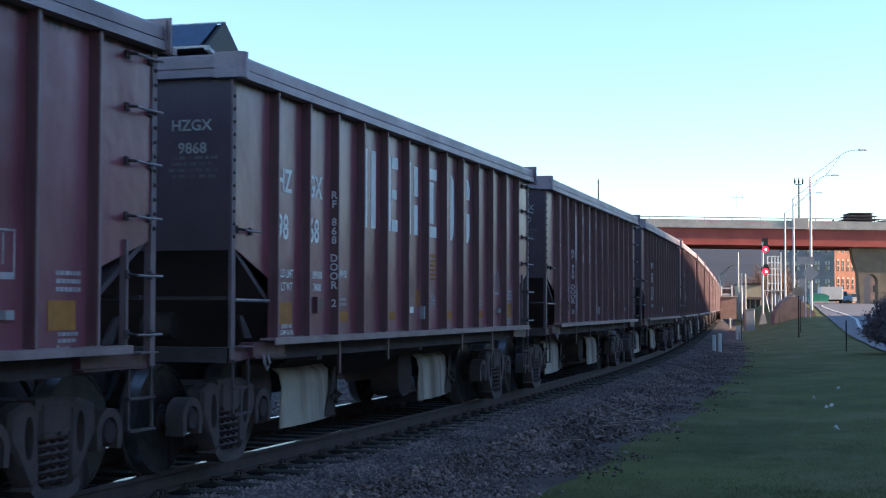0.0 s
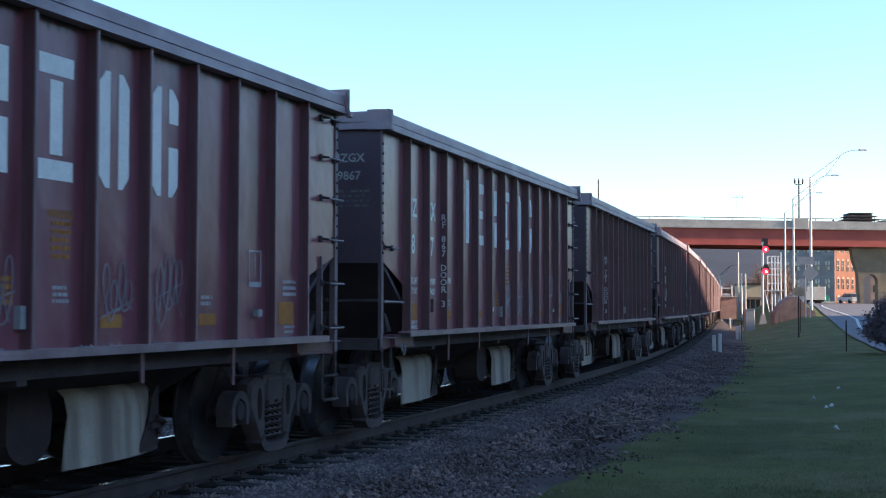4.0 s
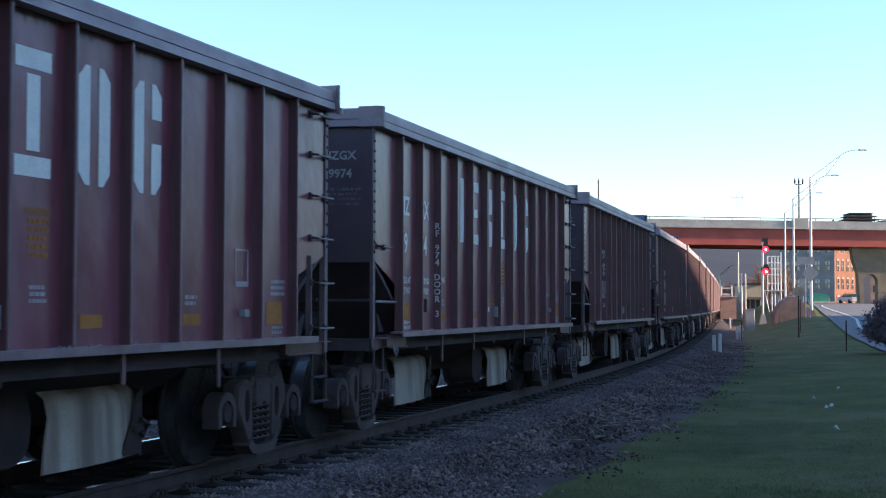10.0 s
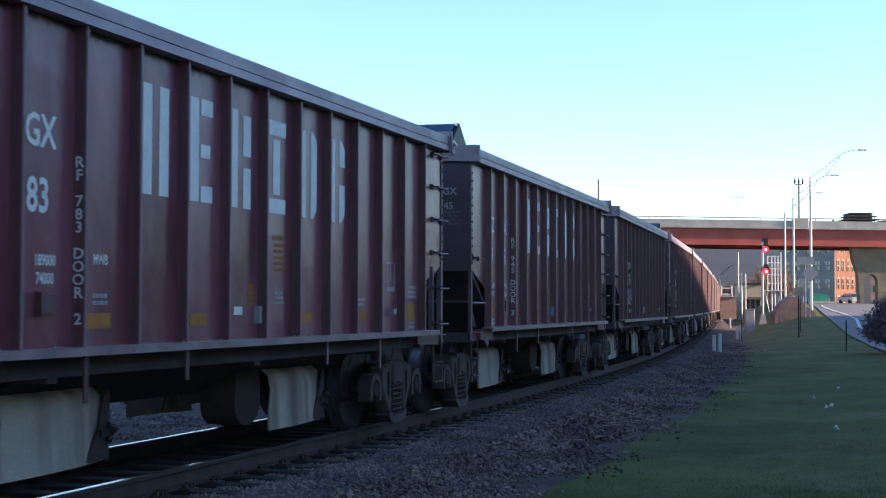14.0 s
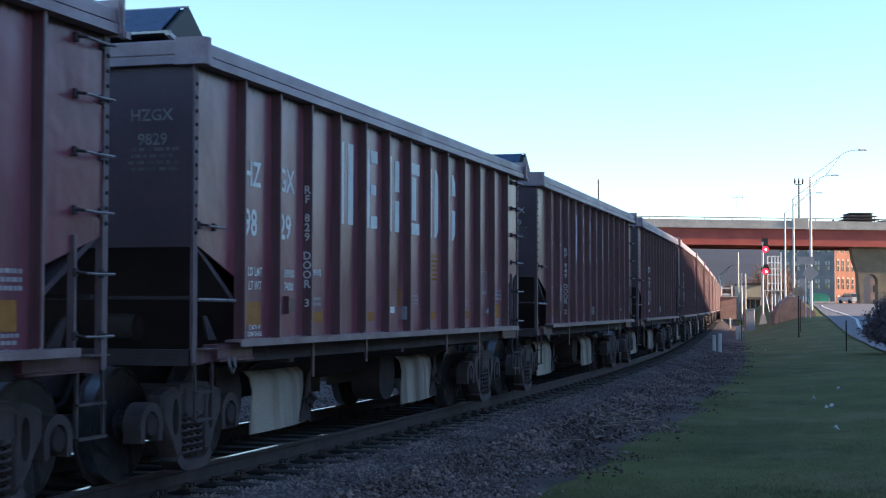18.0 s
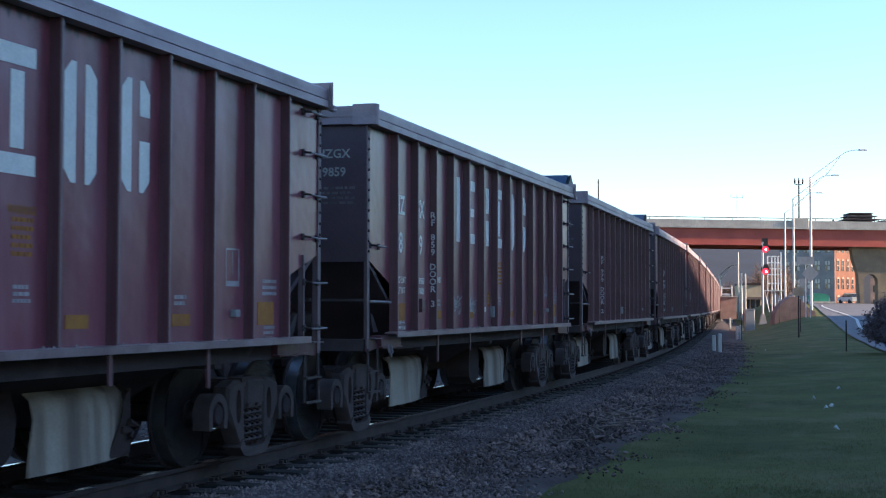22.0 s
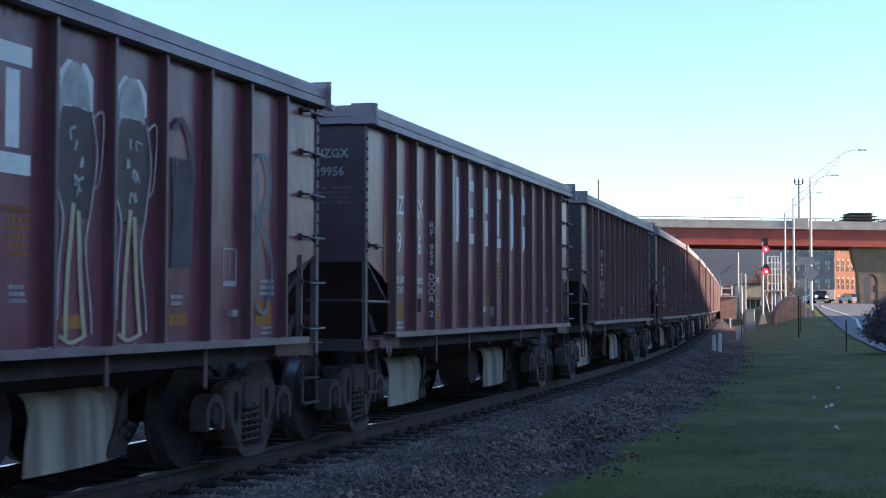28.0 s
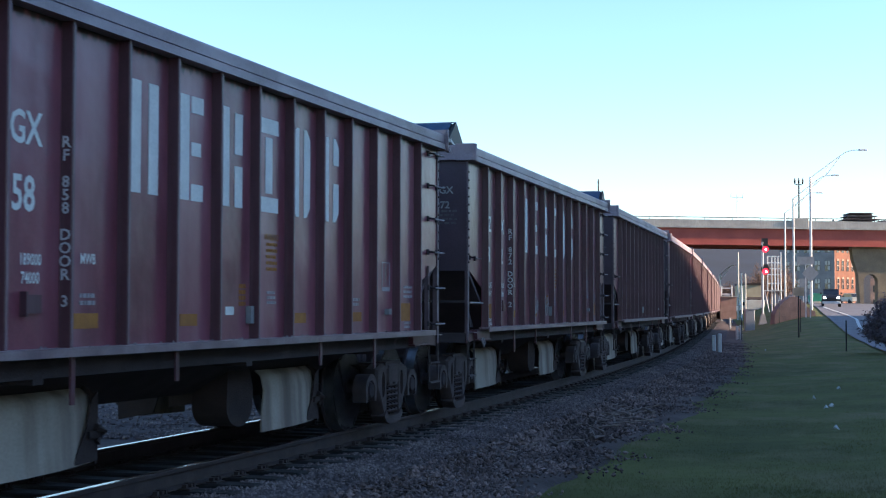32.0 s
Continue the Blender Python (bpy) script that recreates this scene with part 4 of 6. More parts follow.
def cabinet(x, y):
    ob = thing("signal_cabinet", "grey metal signal equipment cabinet on a concrete pad", "cabinet", at=pose(x, y, ground_z(x, y)))
    part("body", Shape().chamfer_box(-0.36, 0.36, -0.3, 0.3, 0.08, 1.62, 0.03), cabinet_grey, ob)
    part("pad", Shape().box(-0.45, 0.45, -0.4, 0.4, -0.1, 0.08), concrete, ob)
    part("door", Shape().box(-0.31, 0.31, -0.32, -0.302, 0.16, 1.5), cabinet_grey, ob)
    part("roof_hood", Shape().prism([(-0.4, 1.62), (0.4, 1.62), (0.34, 1.7), (-0.34, 1.7)], "y", -0.35, 0.34), cabinet_grey, ob)


cabinet(23.55, 113.0)


def sign(name, label, x, y, h, w, hh, mat, tilt=0.0, shape="rect"):
    z0 = ground_z(x, y)
    ob = thing(name, label, "road sign", "road signs", at=pose(x, y, z0))
    part("post", Shape().box(-0.035, 0.035, -0.03, 0.03, -0.1, h + hh * 0.5), black_metal if mat is sign_tan else galv, ob)
    if shape == "diamond":
        p = Shape().prism([(0, h - w), (w, h), (0, h + w), (-w, h)], "y", -0.05, -0.035)
    else:
        p = Shape().prism([(-w / 2 + .03, h - hh / 2), (w / 2 - .03, h - hh / 2), (w / 2, h - hh / 2 + .03), (w / 2, h + hh / 2 - .03), (w / 2 - .03, h + hh / 2), (-w / 2 + .03, h + hh / 2), (-w / 2, h + hh / 2 - .03), (-w / 2, h - hh / 2 + .03)], "y", -0.05, -0.035)
    part("panel", p, mat, ob)
    return ob


sign_tan = material("weathered_tan_sign", (0.62, 0.42, 0.25), 0.8, 0.0, (0.5, 0.33, 0.2), 3.0, 30, 0.05)
sign_back = material("bare_aluminium", (0.26, 0.28, 0.31), 0.6, 0.3, (0.22, 0.24, 0.26), 3.0, 30, 0.03)
sign("small_sign", "small tan sign on a dark post", 19.35, 80.0, 2.5, 0.6, 0.45, sign_tan)
sign("diamond_sign", "grey back of a diamond road sign", 28.0, 112.0, 3.35, 0.66, 0.66, sign_back, shape="diamond")
sign("wide_sign", "grey back of a wide road sign", 28.15, 114.0, 4.4, 1.35, 0.62, sign_back)
sign("lower_sign", "grey back of an upright road sign", 28.45, 116.0, 2.5, 0.6, 1.0, sign_back)

# stone-faced wing wall beside the road
stone_face = material("tan_stone", (0.25, 0.172, 0.155), 0.95, 0.0, (0.175, 0.125, 0.113), 1.2, 10, 0.4)
wall = thing("stone_wing_wall", "tan stone wing wall with a rounded humped top", "wall", at=pose(27.75, 115.5, 0.0))
outline = [(-1.75, -0.6), (-1.65, 0.9), (-1.4, 1.35), (-0.95, 1.85), (-0.45, 2.2), (-0.1, 2.25), (0.25, 2.1), (0.6, 1.75), (0.9, 1.4), (1.2, 1.18), (1.5, 1.05), (1.6, -0.6)]
part("core", Shape().prism(outline, "y", -0.01, 1.5), stone_face, wall)
rw = random.Random(11)
for r in range(16):
    z = 0.05 + r * 0.145
    x = -1.72 + 0.15 * (r % 2)
    while x < 2.0:
        w = rw.uniform(0.16, 0.42)
        top = float(np.interp(x + w / 2, [p[0] for p in outline[1:-1]], [p[1] for p in outline[1:-1]]))
        if z + 0.14 < top and x + w < 1.58:
            part("stone", Shape().chamfer_box(x, x + w - 0.02, -rw.uniform(0.006, 0.018), 0.1, z, z + rw.uniform(0.12, 0.135), 0.015), stone_face, wall)
        x += w
# ---------------------------------------------------------------- signal cage, gantry, far poles
cage = thing("signal_ladder_cage", "white steel signal ladder with a railed platform", "signal structure", at=pose(33.6, 150, ground_z(33.6, 150)))
for x, z0, z1 in ((-0.45, 2.3, 5.9), (-0.02, -0.4, 5.9), (0.3, -0.4, 5.9), (0.6, 2.3, 5.9), (0.9, -0.4, 6.3)):
    part("upright", Shape().tube([(x, 0, z0), (x, 0, z1)], 0.06, 8), white_paint, cage)
for z in (5.85, 5.2, 4.6, 4.0, 3.1):
    part("cross_rail", Shape().box(-0.5, 0.95, -0.04, 0.04, z - 0.045, z + 0.045), white_paint, cage)
part("platform", Shape().box(-0.8, 1.05, -0.4, 0.4, 2.3, 2.42), galv, cage)
for k in (0, 1):
    part("brace", Shape().tube([(-0.75 + 1.6 * k, 0, 2.3), (-0.3 + 0.8 * k, 0, 0.2)], 0.05, 6), white_paint, cage)

gantry = thing("signal_gantry", "distant white lattice signal gantry", "signal structure", at=pose(33.2, 172, ground_z(33.2, 172)))
for x in (-0.6, 0.6):
    part("upright", Shape().tube([(x, 0, -0.3), (x, 0, 4.4)], 0.07, 8), white_paint, gantry)
for z in (2.0, 2.7, 3.4, 4.1):
    part("cross_rail", Shape().box(-0.6, 0.6, -0.04, 0.04, z - 0.06, z + 0.06), white_paint, gantry)
part("lamp_case", Shape().chamfer_box(-0.35, 0.35, -0.2, 0.15, 2.6, 3.3, 0.04), cabinet_grey, gantry)

for x, y, h in ((40.2, 200.0, 9.4), (42.2, 205.0, 6.2), (37.9, 186.5, 6.2)):
    thing("utility_pole", "distant grey utility pole", "pole", "utility poles", at=pose(x, y, ground_z(x, y) - 0.2), shape=Shape().tube([(0, 0, 0), (0, 0, h)], 0.14, 8, 0.1), mat=galv)
fl = thing("distant_street_lamp", "distant street lamp with a curved arm", "street lamp", "street lamps", at=pose(36.6, 194, ground_z(36.6, 194)))
part("pole", Shape().tube([(0, 0, -0.2), (0, 0, 6.3)], 0.1, 8), galv, fl)
part("arm", Shape().tube([(0, 0, 6.1), (0.7, 0, 6.8), (1.5, 0, 7.4)], 0.06, 6), galv, fl)
part("brace", Shape().tube([(0, 0, 5.4), (0.7, 0, 6.3), (1.4, 0, 7.35)], 0.05, 6), galv, fl)
part("lamp_head", Shape().chamfer_box(1.4, 1.9, -0.12, 0.12, 7.32, 7.45, 0.03), galv, fl)

tan_block = thing("low_tan_building", "low sunlit tan brick hut beside the line", "building", at=pose(29.0, 151, 0.15))
hut = material("tan_brick", (0.45, 0.275, 0.21), 0.9, 0.0, (0.36, 0.215, 0.165), 2.0, 14, 0.3)
part("wall", Shape().box(-0.5, 1.15, 0, 3.0, 0, 2.25), hut, tan_block)
part("roof", Shape().box(-0.6, 1.25, -0.15, 3.15, 2.25, 2.37), concrete, tan_block)

# ---------------------------------------------------------------- far buildings and the hill
glass_dark = material("window_glass", (0.03, 0.035, 0.045), 0.1, 0.0, (0.025, 0.03, 0.04), 1.0, 10, 0.0, spec=0.6)
sash = material("pale_sash", (0.62, 0.6, 0.56), 0.7)
brick_far = material("mill_brick", (0.225, 0.09, 0.055), 0.9, 0.0, (0.16, 0.065, 0.042), 0.35, 5, 0.3)
mill = thing("brick_mill", "large red brick mill with rows of pale windows", "building", at=pose(120, 450, -1.0, 0, 0, math.degrees(math.atan2(0.8, 0.6))))
# local x runs along the sunlit face, local y to the left along the shaded face
LX, LY, LH = 24.0, 18.0, 25.0
body = part("wall", Shape().box(0, LX, 0, LY, 0, LH), brick_far, mill)
# grey that stands for the shade on the mill's left face
shaded_wall = material("shaded_brick_grey", (0.27, 0.265, 0.275), 0.9, 0.0, (0.2, 0.19, 0.2), 0.3, 5, 0.2)
part("shaded_facade", Shape().box(-0.06, 0.0, 0, LY, 0, LH), shaded_wall, mill, "side wall with its shade painted grey")
part("cornice", Shape().box(-0.5, LX + 0.5, -0.5, LY + 0.5, LH, LH + 0.9), brick_far, mill)
for r in range(4):
    z = 2.4 + r * 5.6
    for c in range(6):
        x = 1.6 + c * 3.9
        w = part("window", Shape().box(x, x + 1.7, -0.08, 0.02, z, z + 3.1), glass_dark, mill)
        f = Shape()
        f.box(x - 0.12, x + 0.06, -0.16, -0.09, z, z + 3.1)
        f.box(x + 1.64, x + 1.82, -0.16, -0.09, z, z + 3.1)
        f.box(x, x + 1.7, -0.16, -0.09, z + 1.45, z + 1.65)
        f.prism([(x - 0.12, z + 3.1), (x + 1.82, z + 3.1), (x + 1.4, z + 3.7), (x + 0.3, z + 3.7)], "y", -0.2, -0.09)
        part("window_frame", f, hut, w)
    for c in range(5):
        y = 1.3 + c * 3.3
        w = part("window", Shape().box(-0.1, 0.02, y, y + 1.8, z, z + 3.1), glass_dark, mill)
        f = Shape()
        f.box(-0.18, -0.11, y + 0.1, y + 0.8, z + 0.1, z + 1.4)
        f.box(-0.18, -0.11, y + 0.1, y + 0.8, z + 1.7, z + 3.0)
        f.box(-0.18, -0.11, y + 1.0, y + 1.7, z + 1.7, z + 3.0)
        part("blind", f, sash, w, "pale window blind")

yb = thing("yellow_shop", "low yellow shop building with a dark front", "building", at=pose(52.6, 252, 0.6))
yellow_wall = material("yellow_render", (0.48, 0.4, 0.27), 0.9, 0.0, (0.4, 0.32, 0.21), 1.0, 10, 0.1)
part("wall", Shape().box(-0.9, 2.0, 0, 8, 0, 4.6), yellow_wall, yb)
part("roof", Shape().prism([(-1.1, 4.6), (2.2, 4.6), (1.9, 4.85), (-0.8, 4.85)], "y", -0.3, 8.3), girder_dark, yb)
for i in range(3):
    part("shop_window", Shape().box(-0.7 + i * 0.9, -0.05 + i * 0.9, -0.06, 0.02, 0.5, 2.0), glass_dark, yb)
part("awning", Shape().prism([(-0.9, 2.1), (0.0, 2.5), (0.0, 2.4), (-0.9, 2.0)], "x", -0.9, 2.0), girder_dark, yb)

for k, (x, y, w, d, h, mat) in enumerate(((66, 420, 10, 10, 6.0, brick_far), (47, 300, 7, 8, 4.0, brick_far), (104, 330, 16, 12, 11.0, hut))):
    hb = thing("town_building", "distant town building with a flat roof", "building", "town buildings", at=pose(x, y, 0.5))
    part("wall", Shape().box(-w / 2, w / 2, 0, d, 0, h), mat, hb)
    part("roof", Shape().box(-w / 2 - 0.3, w / 2 + 0.3, -0.3, d + 0.3, h, h + 0.5), concrete, hb)
    for r in range(int(h // 3.2)):
        for c in range(int(w // 2.2)):
            part("window", Shape().box(-w / 2 + 0.6 + c * 2.2, -w / 2 + 1.6 + c * 2.2, -0.06, 0.02, 1.0 + r * 3.2, 2.6 + r * 3.2), glass_dark, hb)

# bare trees under the hill
bark = material("bare_bark", (0.2, 0.125, 0.095), 0.95, 0.0, (0.13, 0.085, 0.07), 4.0, 40, 0.2)
dry_leaf = material("dry_brown_leaf", (0.27, 0.155, 0.1), 0.9, 0.0, (0.17, 0.1, 0.075), 1.0, 20, 0.1)


def bare_tree(x, y, h, seed):
    """A winter tree: a tapered trunk, forked limbs and a thin brown crown of last leaves and twigs."""
    r = random.Random(seed)
    ob = thing("bare_tree", "distant leafless brown tree below the hill", "tree", "bare trees", at=pose(x, y, 0.3))
    trunk, crown = Shape(), Shape()
    trunk.tube([(0, 0, -0.5), (r.uniform(-.2, .2), 0, h * 0.3), (r.uniform(-.3, .3), 0, h * 0.55)], 0.28, 7, 0.14)
    for i in range(26):
        a, e = r.uniform(0, 6.28), r.uniform(0.1, 1.0)
        start = Vector((0, 0, h * r.uniform(0.25, 0.55)))
        tip = Vector((math.cos(a) * h * 0.36 * (1 - 0.6 * e), math.sin(a) * h * 0.36 * (1 - 0.6 * e), h * (0.5 + 0.5 * e) * r.uniform(0.85, 1.0)))
        mid = start.lerp(tip, 0.5) + Vector((r.uniform(-.4, .4), r.uniform(-.4, .4), 0.3))
        trunk.tube([start, mid, tip], 0.09, 4, 0.02)
        for _ in range(45):
            p = mid.lerp(tip, r.uniform(-0.2, 1.1)) + Vector([r.gauss(0, 0.45) for _ in range(3)])
            u = Vector([r.gauss(0, 1) for _ in range(3)]).normalized() * r.uniform(0.15, 0.5)
            v = Vector([r.gauss(0, 1) for _ in range(3)]).normalized() * r.uniform(0.03, 0.07)
            crown.add([p - u - v, p + u - v, p + u + v], [(0, 1, 2)])
    part("trunk", trunk, bark, ob)
    tagged(part("crown", crown, dry_leaf, ob), kind="stuff")


for x, y, h, seed in ((62.5, 300, 8.0, 1), (65.0, 296, 10.5, 2), (67.5, 303, 10.0, 3), (69.8, 299, 9.0, 4), (60.0, 310, 6.0, 5), (71.5, 310, 11.0, 6)):
    bare_tree(x, y, h, seed)

hill_mat = material("wooded_hill", (0.024, 0.035, 0.058), 1.0, 0.0, (0.018, 0.024, 0.039), 0.02, 0.3, 0.0)
hs = Shape()
hx = [-400 + i * 50 for i in range(45)]
rows = [(900, 0), (1100, 25), (1350, 62), (1600, 84), (1900, 60)]
hs.add([(x, y, max(-2.0, h * (1 + 0.25 * noise.noise((x * 0.004, y * 0.004, 2.0))))) for y, h in rows for x in hx],
       [(j * 45 + i, j * 45 + i + 1, (j + 1) * 45 + i + 1, (j + 1) * 45 + i) for j in range(4) for i in range(44)], True)
thing("far_hill", "dark wooded hill in the distance", "hill", kind="structure", shape=hs, mat=hill_mat)

green = material("green_container", (0.05, 0.34, 0.24), 0.6, 0.0, (0.04, 0.26, 0.19), 1.0, 10, 0.05)
gc = thing("green_container", "green metal skip standing by the crossing", "container", at=pose(54.2, 212, ground_z(54.2, 212) + 0.06))
part("body", Shape().prism([(-1.2, 0.1), (1.2, 0.1), (1.35, 1.1), (0.7, 1.4), (-0.7, 1.5), (-1.35, 1.1)], "y", -0.7, 0.9), green, gc)
part("skirt", Shape().box(-1.4, 2.2, -0.95, -0.8, 0.0, 0.3), sash, gc)

# street furniture on the bridge
def bridge_lamp(x, h, mat, heads, slim):
    """A post with upright candle lanterns on a crosspiece."""
    ob = thing("bridge_lamp", "lamp post standing on the bridge parapet", "street lamp", "bridge lamps", at=pose(x, BY, deck_z(x) + 1.2))
    r = 0.045 if slim else 0.09
    part("pole", Shape().tube([(0, 0, 0), (0, 0, h * 0.3), (0, 0, h - 0.3)], r * 1.3, 8, r), mat, ob)
    reach = 0.75 if slim else 0.5
    for k in heads:
        bend = [(0, 0, h - 0.5), (k * reach * 0.5, 0, h - 0.62), (k * reach, 0, h - 0.45)] if not slim else [(0, 0, h - 0.3), (k * reach, 0, h - 0.3)]
        part("bracket", Shape().tube(bend, r * 0.6, 6), mat, ob)
        hd = Shape()
        hd.lathe([(r * 0.5, -0.15), (r * 1.2, 0.1), (r * 1.3, 0.35), (r * 0.8, 0.5), (r * 0.3, 0.7)], 8, pose(k * reach, 0, h - 0.4, 90, 0, 0))
        part("lantern", hd, sash if mat is galv else black_metal, ob)


bridge_lamp(44.9, 5.1, black_metal, (-1, 0, 1), False)
bridge_lamp(37.1, 3.1, galv, (-1, 0, 1), True)
bridge_lamp(19.6, 4.6, black_metal, (0,), False)
pil = Shape()
pil.chamfer_box(44.0, 46.0, BY - 0.4, BY + 0.3, deck_z(45) + 0.1, deck_z(45) + 1.42, 0.05)
part("pilaster", pil, concrete, bridge)
pav = material("grey_pavilion", (0.12, 0.11, 0.13), 0.9, 0.0, (0.085, 0.078, 0.095), 0.3, 5, 0.1)
pv = thing("hilltop_pavilion", "grey stepped pavilion with open storeys behind the bridge", "building", at=pose(172, 600, 0.0))
part("wall", Shape().box(-9, 18, 0, 12, 0, 35.5), pav, pv)
part("roof", Shape().prism([(-10.5, 35.5), (19, 35.5), (18, 36.0), (-9.5, 36.0)], "y", -1, 13), pav, pv)
part("storey_core", Shape().box(-5.5, 4.5, 3, 10, 36.0, 39.6), pav, pv)
for z, x0, x1 in ((37.2, -7.6, 7.4), (38.5, -6.8, 6.0), (39.7, -5.8, 4.2)):
    part("eave", Shape().prism([(x0, z), (x1, z), (x1 - 0.6, z + 0.35), (x0 + 0.6, z + 0.35)], "y", 0, 12), pav, pv)
for i in range(9):
    part("column", Shape().box(-7.0 + i * 1.65, -6.75 + i * 1.65, 0.5, 0.9, 36.0, 37.2), pav, pv)
for i in range(6):
    part("column", Shape().box(-6.0 + i * 2.1, -5.8 + i * 2.1, 0.5, 0.9, 37.5, 38.5), pav, pv)
part("low_wing", Shape().box(8.0, 16.0, 1, 9, 36.0, 37.0), pav, pv)
part("finial", Shape().prism([(-12.6, 34.0), (-10.9, 34.0), (-11.6, 37.4), (-11.9, 37.4)], "y", 2, 3), pav, pv)
part("chimney", Shape().box(13, 14.0, 2, 4, 36.9, 37.9), pav, pv)

# ---------------------------------------------------------------- road markings, bush, litter
ln = Shape()
pts = [(41.9, 165), (38.6, 152), (36.0, 140), (33.6, 128), (31.2, 116), (28.6, 104), (25.9, 94), (24.3, 88), (23.3, 83)]
vs = []
for x, y in pts:
    for o in (0.55, 0.75):
        vs.append((x + o, y, max(ground_z(x, y), -0.5) + 0.11))
ln.add(vs, [(2 * i, 2 * i + 1, 2 * i + 3, 2 * i + 2) for i in range(len(pts) - 1)])
thing("road_edge_line", "white painted line along the road edge", "road marking", kind="structure", shape=ln, mat=line_paint)

twig = material("bare_twig", (0.05, 0.036, 0.036), 0.9, 0.0, (0.035, 0.025, 0.028), 6.0, 40, 0.1)
leaf_dark = material("dull_purple_leaf", (0.17, 0.135, 0.15), 0.9, 0.0, (0.11, 0.09, 0.1), 2.0, 40, 0.1)


def bush(x, y, w, h, seed):
    r = random.Random(seed)
    ob = thing("bush", "dense dark twiggy bush on the lawn", "bush", at=pose(x, y, ground_z(x, y)))
    br, lf = Shape(), Shape()
    for i in range(340):
        a, e = r.uniform(0, 2 * math.pi), r.uniform(0.0, 1.0)
        L = h * r.uniform(0.75, 1.02)
        tip = Vector((math.cos(a) * w * 0.5 * (1 - e * 0.55) * r.uniform(0.7, 1.05), math.sin(a) * w * 0.5 * (1 - e * 0.55), L * (0.35 + 0.65 * e)))
        mid = tip * 0.5 + Vector((r.uniform(-.1, .1), r.uniform(-.1, .1), 0.12))
        br.tube([(0.1 * math.cos(a), 0.1 * math.sin(a), 0), mid, tip], 0.014, 3, 0.004)
        for k in range(60):
            p = mid.lerp(tip, r.uniform(0, 1.05)) + Vector([r.gauss(0, 0.09) for _ in range(3)])
            u = Vector([r.gauss(0, 1) for _ in range(3)]).normalized() * r.uniform(0.04, 0.09)
            v = Vector([r.gauss(0, 1) for _ in range(3)]).normalized() * r.uniform(0.018, 0.04)
            p.z = max(p.z, 0.05)
            lf.add([p - u - v, p + u - v, p + u + v], [(0, 1, 2)])
    part("branches", br, twig, ob)
    tagged(part("crown", lf, leaf_dark, ob), kind="stuff")


bush(17.0, 54.5, 3.3, 2.3, 3)

paper = material("litter_paper", (0.7, 0.7, 0.68), 0.8)
r = random.Random(21)
for x, y in ((13.8, 63.0), (8.6, 32.0), (6.84, 26.3), (7.02, 26.6), (5.74, 21.5), (7.3, 29.0)):
    p = Shape()
    w = r.uniform(0.03, 0.055)
    p.add([(-w, -w, 0.02), (w, -w * 0.7, 0.05), (w * 0.8, w, 0.03), (-w * 0.6, w, 0.07), (0, 0, 0.1)], [(0, 1, 4), (1, 2, 4), (2, 3, 4), (3, 0, 4)])
    thing("litter", "crumpled scrap of white litter on the lawn", "litter", "litter on the lawn", at=pose(x, y, ground_z(x, y) + 0.01, 0, 0, r.uniform(0, 360)), shape=p, mat=paper)

# broken branches on the gravel
deb = material("weathered_branch", (0.27, 0.21, 0.18), 0.95, 0.0, (0.09, 0.07, 0.062), 9.0, 60, 0.4)
r = random.Random(8)
for i in range(44):
    s = r.uniform(2.0, 10.0)
    p = track(s, r.uniform(1.95, 2.9), -0.43)
    L = r.uniform(0.15, 0.8)
    b = Shape().tube([(-L / 2, 0, 0.02), (0, r.uniform(-.06, .06), r.uniform(0.03, 0.08)), (L / 2, 0, r.uniform(0.02, 0.12))], r.uniform(0.014, 0.045), 5, 0.01)
    thing("broken_branch", "broken weathered branch lying on the gravel", "branch", "broken branches", at=pose(p.x, p.y, p.z, 0, 0, r.uniform(0, 180)), shape=b, mat=deb)


# ---------------------------------------------------------------- loose stone and grass
def scatter_stones(name, n, s0, s1, l0, l1, zf, size, seed, mat):
    r = np.random.RandomState(seed)
    base = np.array([(1, 0, 0), (-1, 0, 0), (0, 1, 0), (0, -1, 0), (0, 0, 0.8), (0, 0, -0.8)], float)
    tri = np.array([(0, 2, 4), (2, 1, 4), (1, 3, 4), (3, 0, 4), (2, 0, 5), (1, 2, 5), (3, 1, 5), (0, 3, 5)])
    u = r.rand(n)
    s = s0 + (s1 - s0) * u ** 1.8
    l = l0 + (l1 - l0) * r.rand(n)
    out = np.clip((l - l0) / (l1 - l0), 0, 1) ** 2
    l = l + (out * (0.3 * np.sin(1.3 * s) + 0.22 * np.sin(3.1 * s + 1) + 0.3 * r.randn(n)) if l0 > 0 else 0)
    hx, x0, y0 = np.interp(s, S_TAB, H_TAB), np.interp(s, S_TAB, X_TAB), np.interp(s, S_TAB, Y_TAB)
    c = np.stack([x0 + l * np.cos(hx), y0 - l * np.sin(hx), np.array([zf(v) for v in l])], 1)
    k = size * (0.5 + r.rand(n, 1, 3))
    v = base[None] * k * (0.75 + 0.5 * r.rand(n, 6, 1))
    a = r.rand(n) * 6.28
    ca, sa = np.cos(a)[:, None], np.sin(a)[:, None]
    v = np.stack([v[..., 0] * ca - v[..., 1] * sa, v[..., 0] * sa + v[..., 1] * ca, v[..., 2]], -1) + c[:, None]
    me = bpy.data.meshes.new(name)
    me.from_pydata(v.reshape(-1, 3).tolist(), [], (tri[None] + 6 * np.arange(n)[:, None, None]).reshape(-1, 3).tolist())
    me.materials.append(mat)
    return new(name, me)


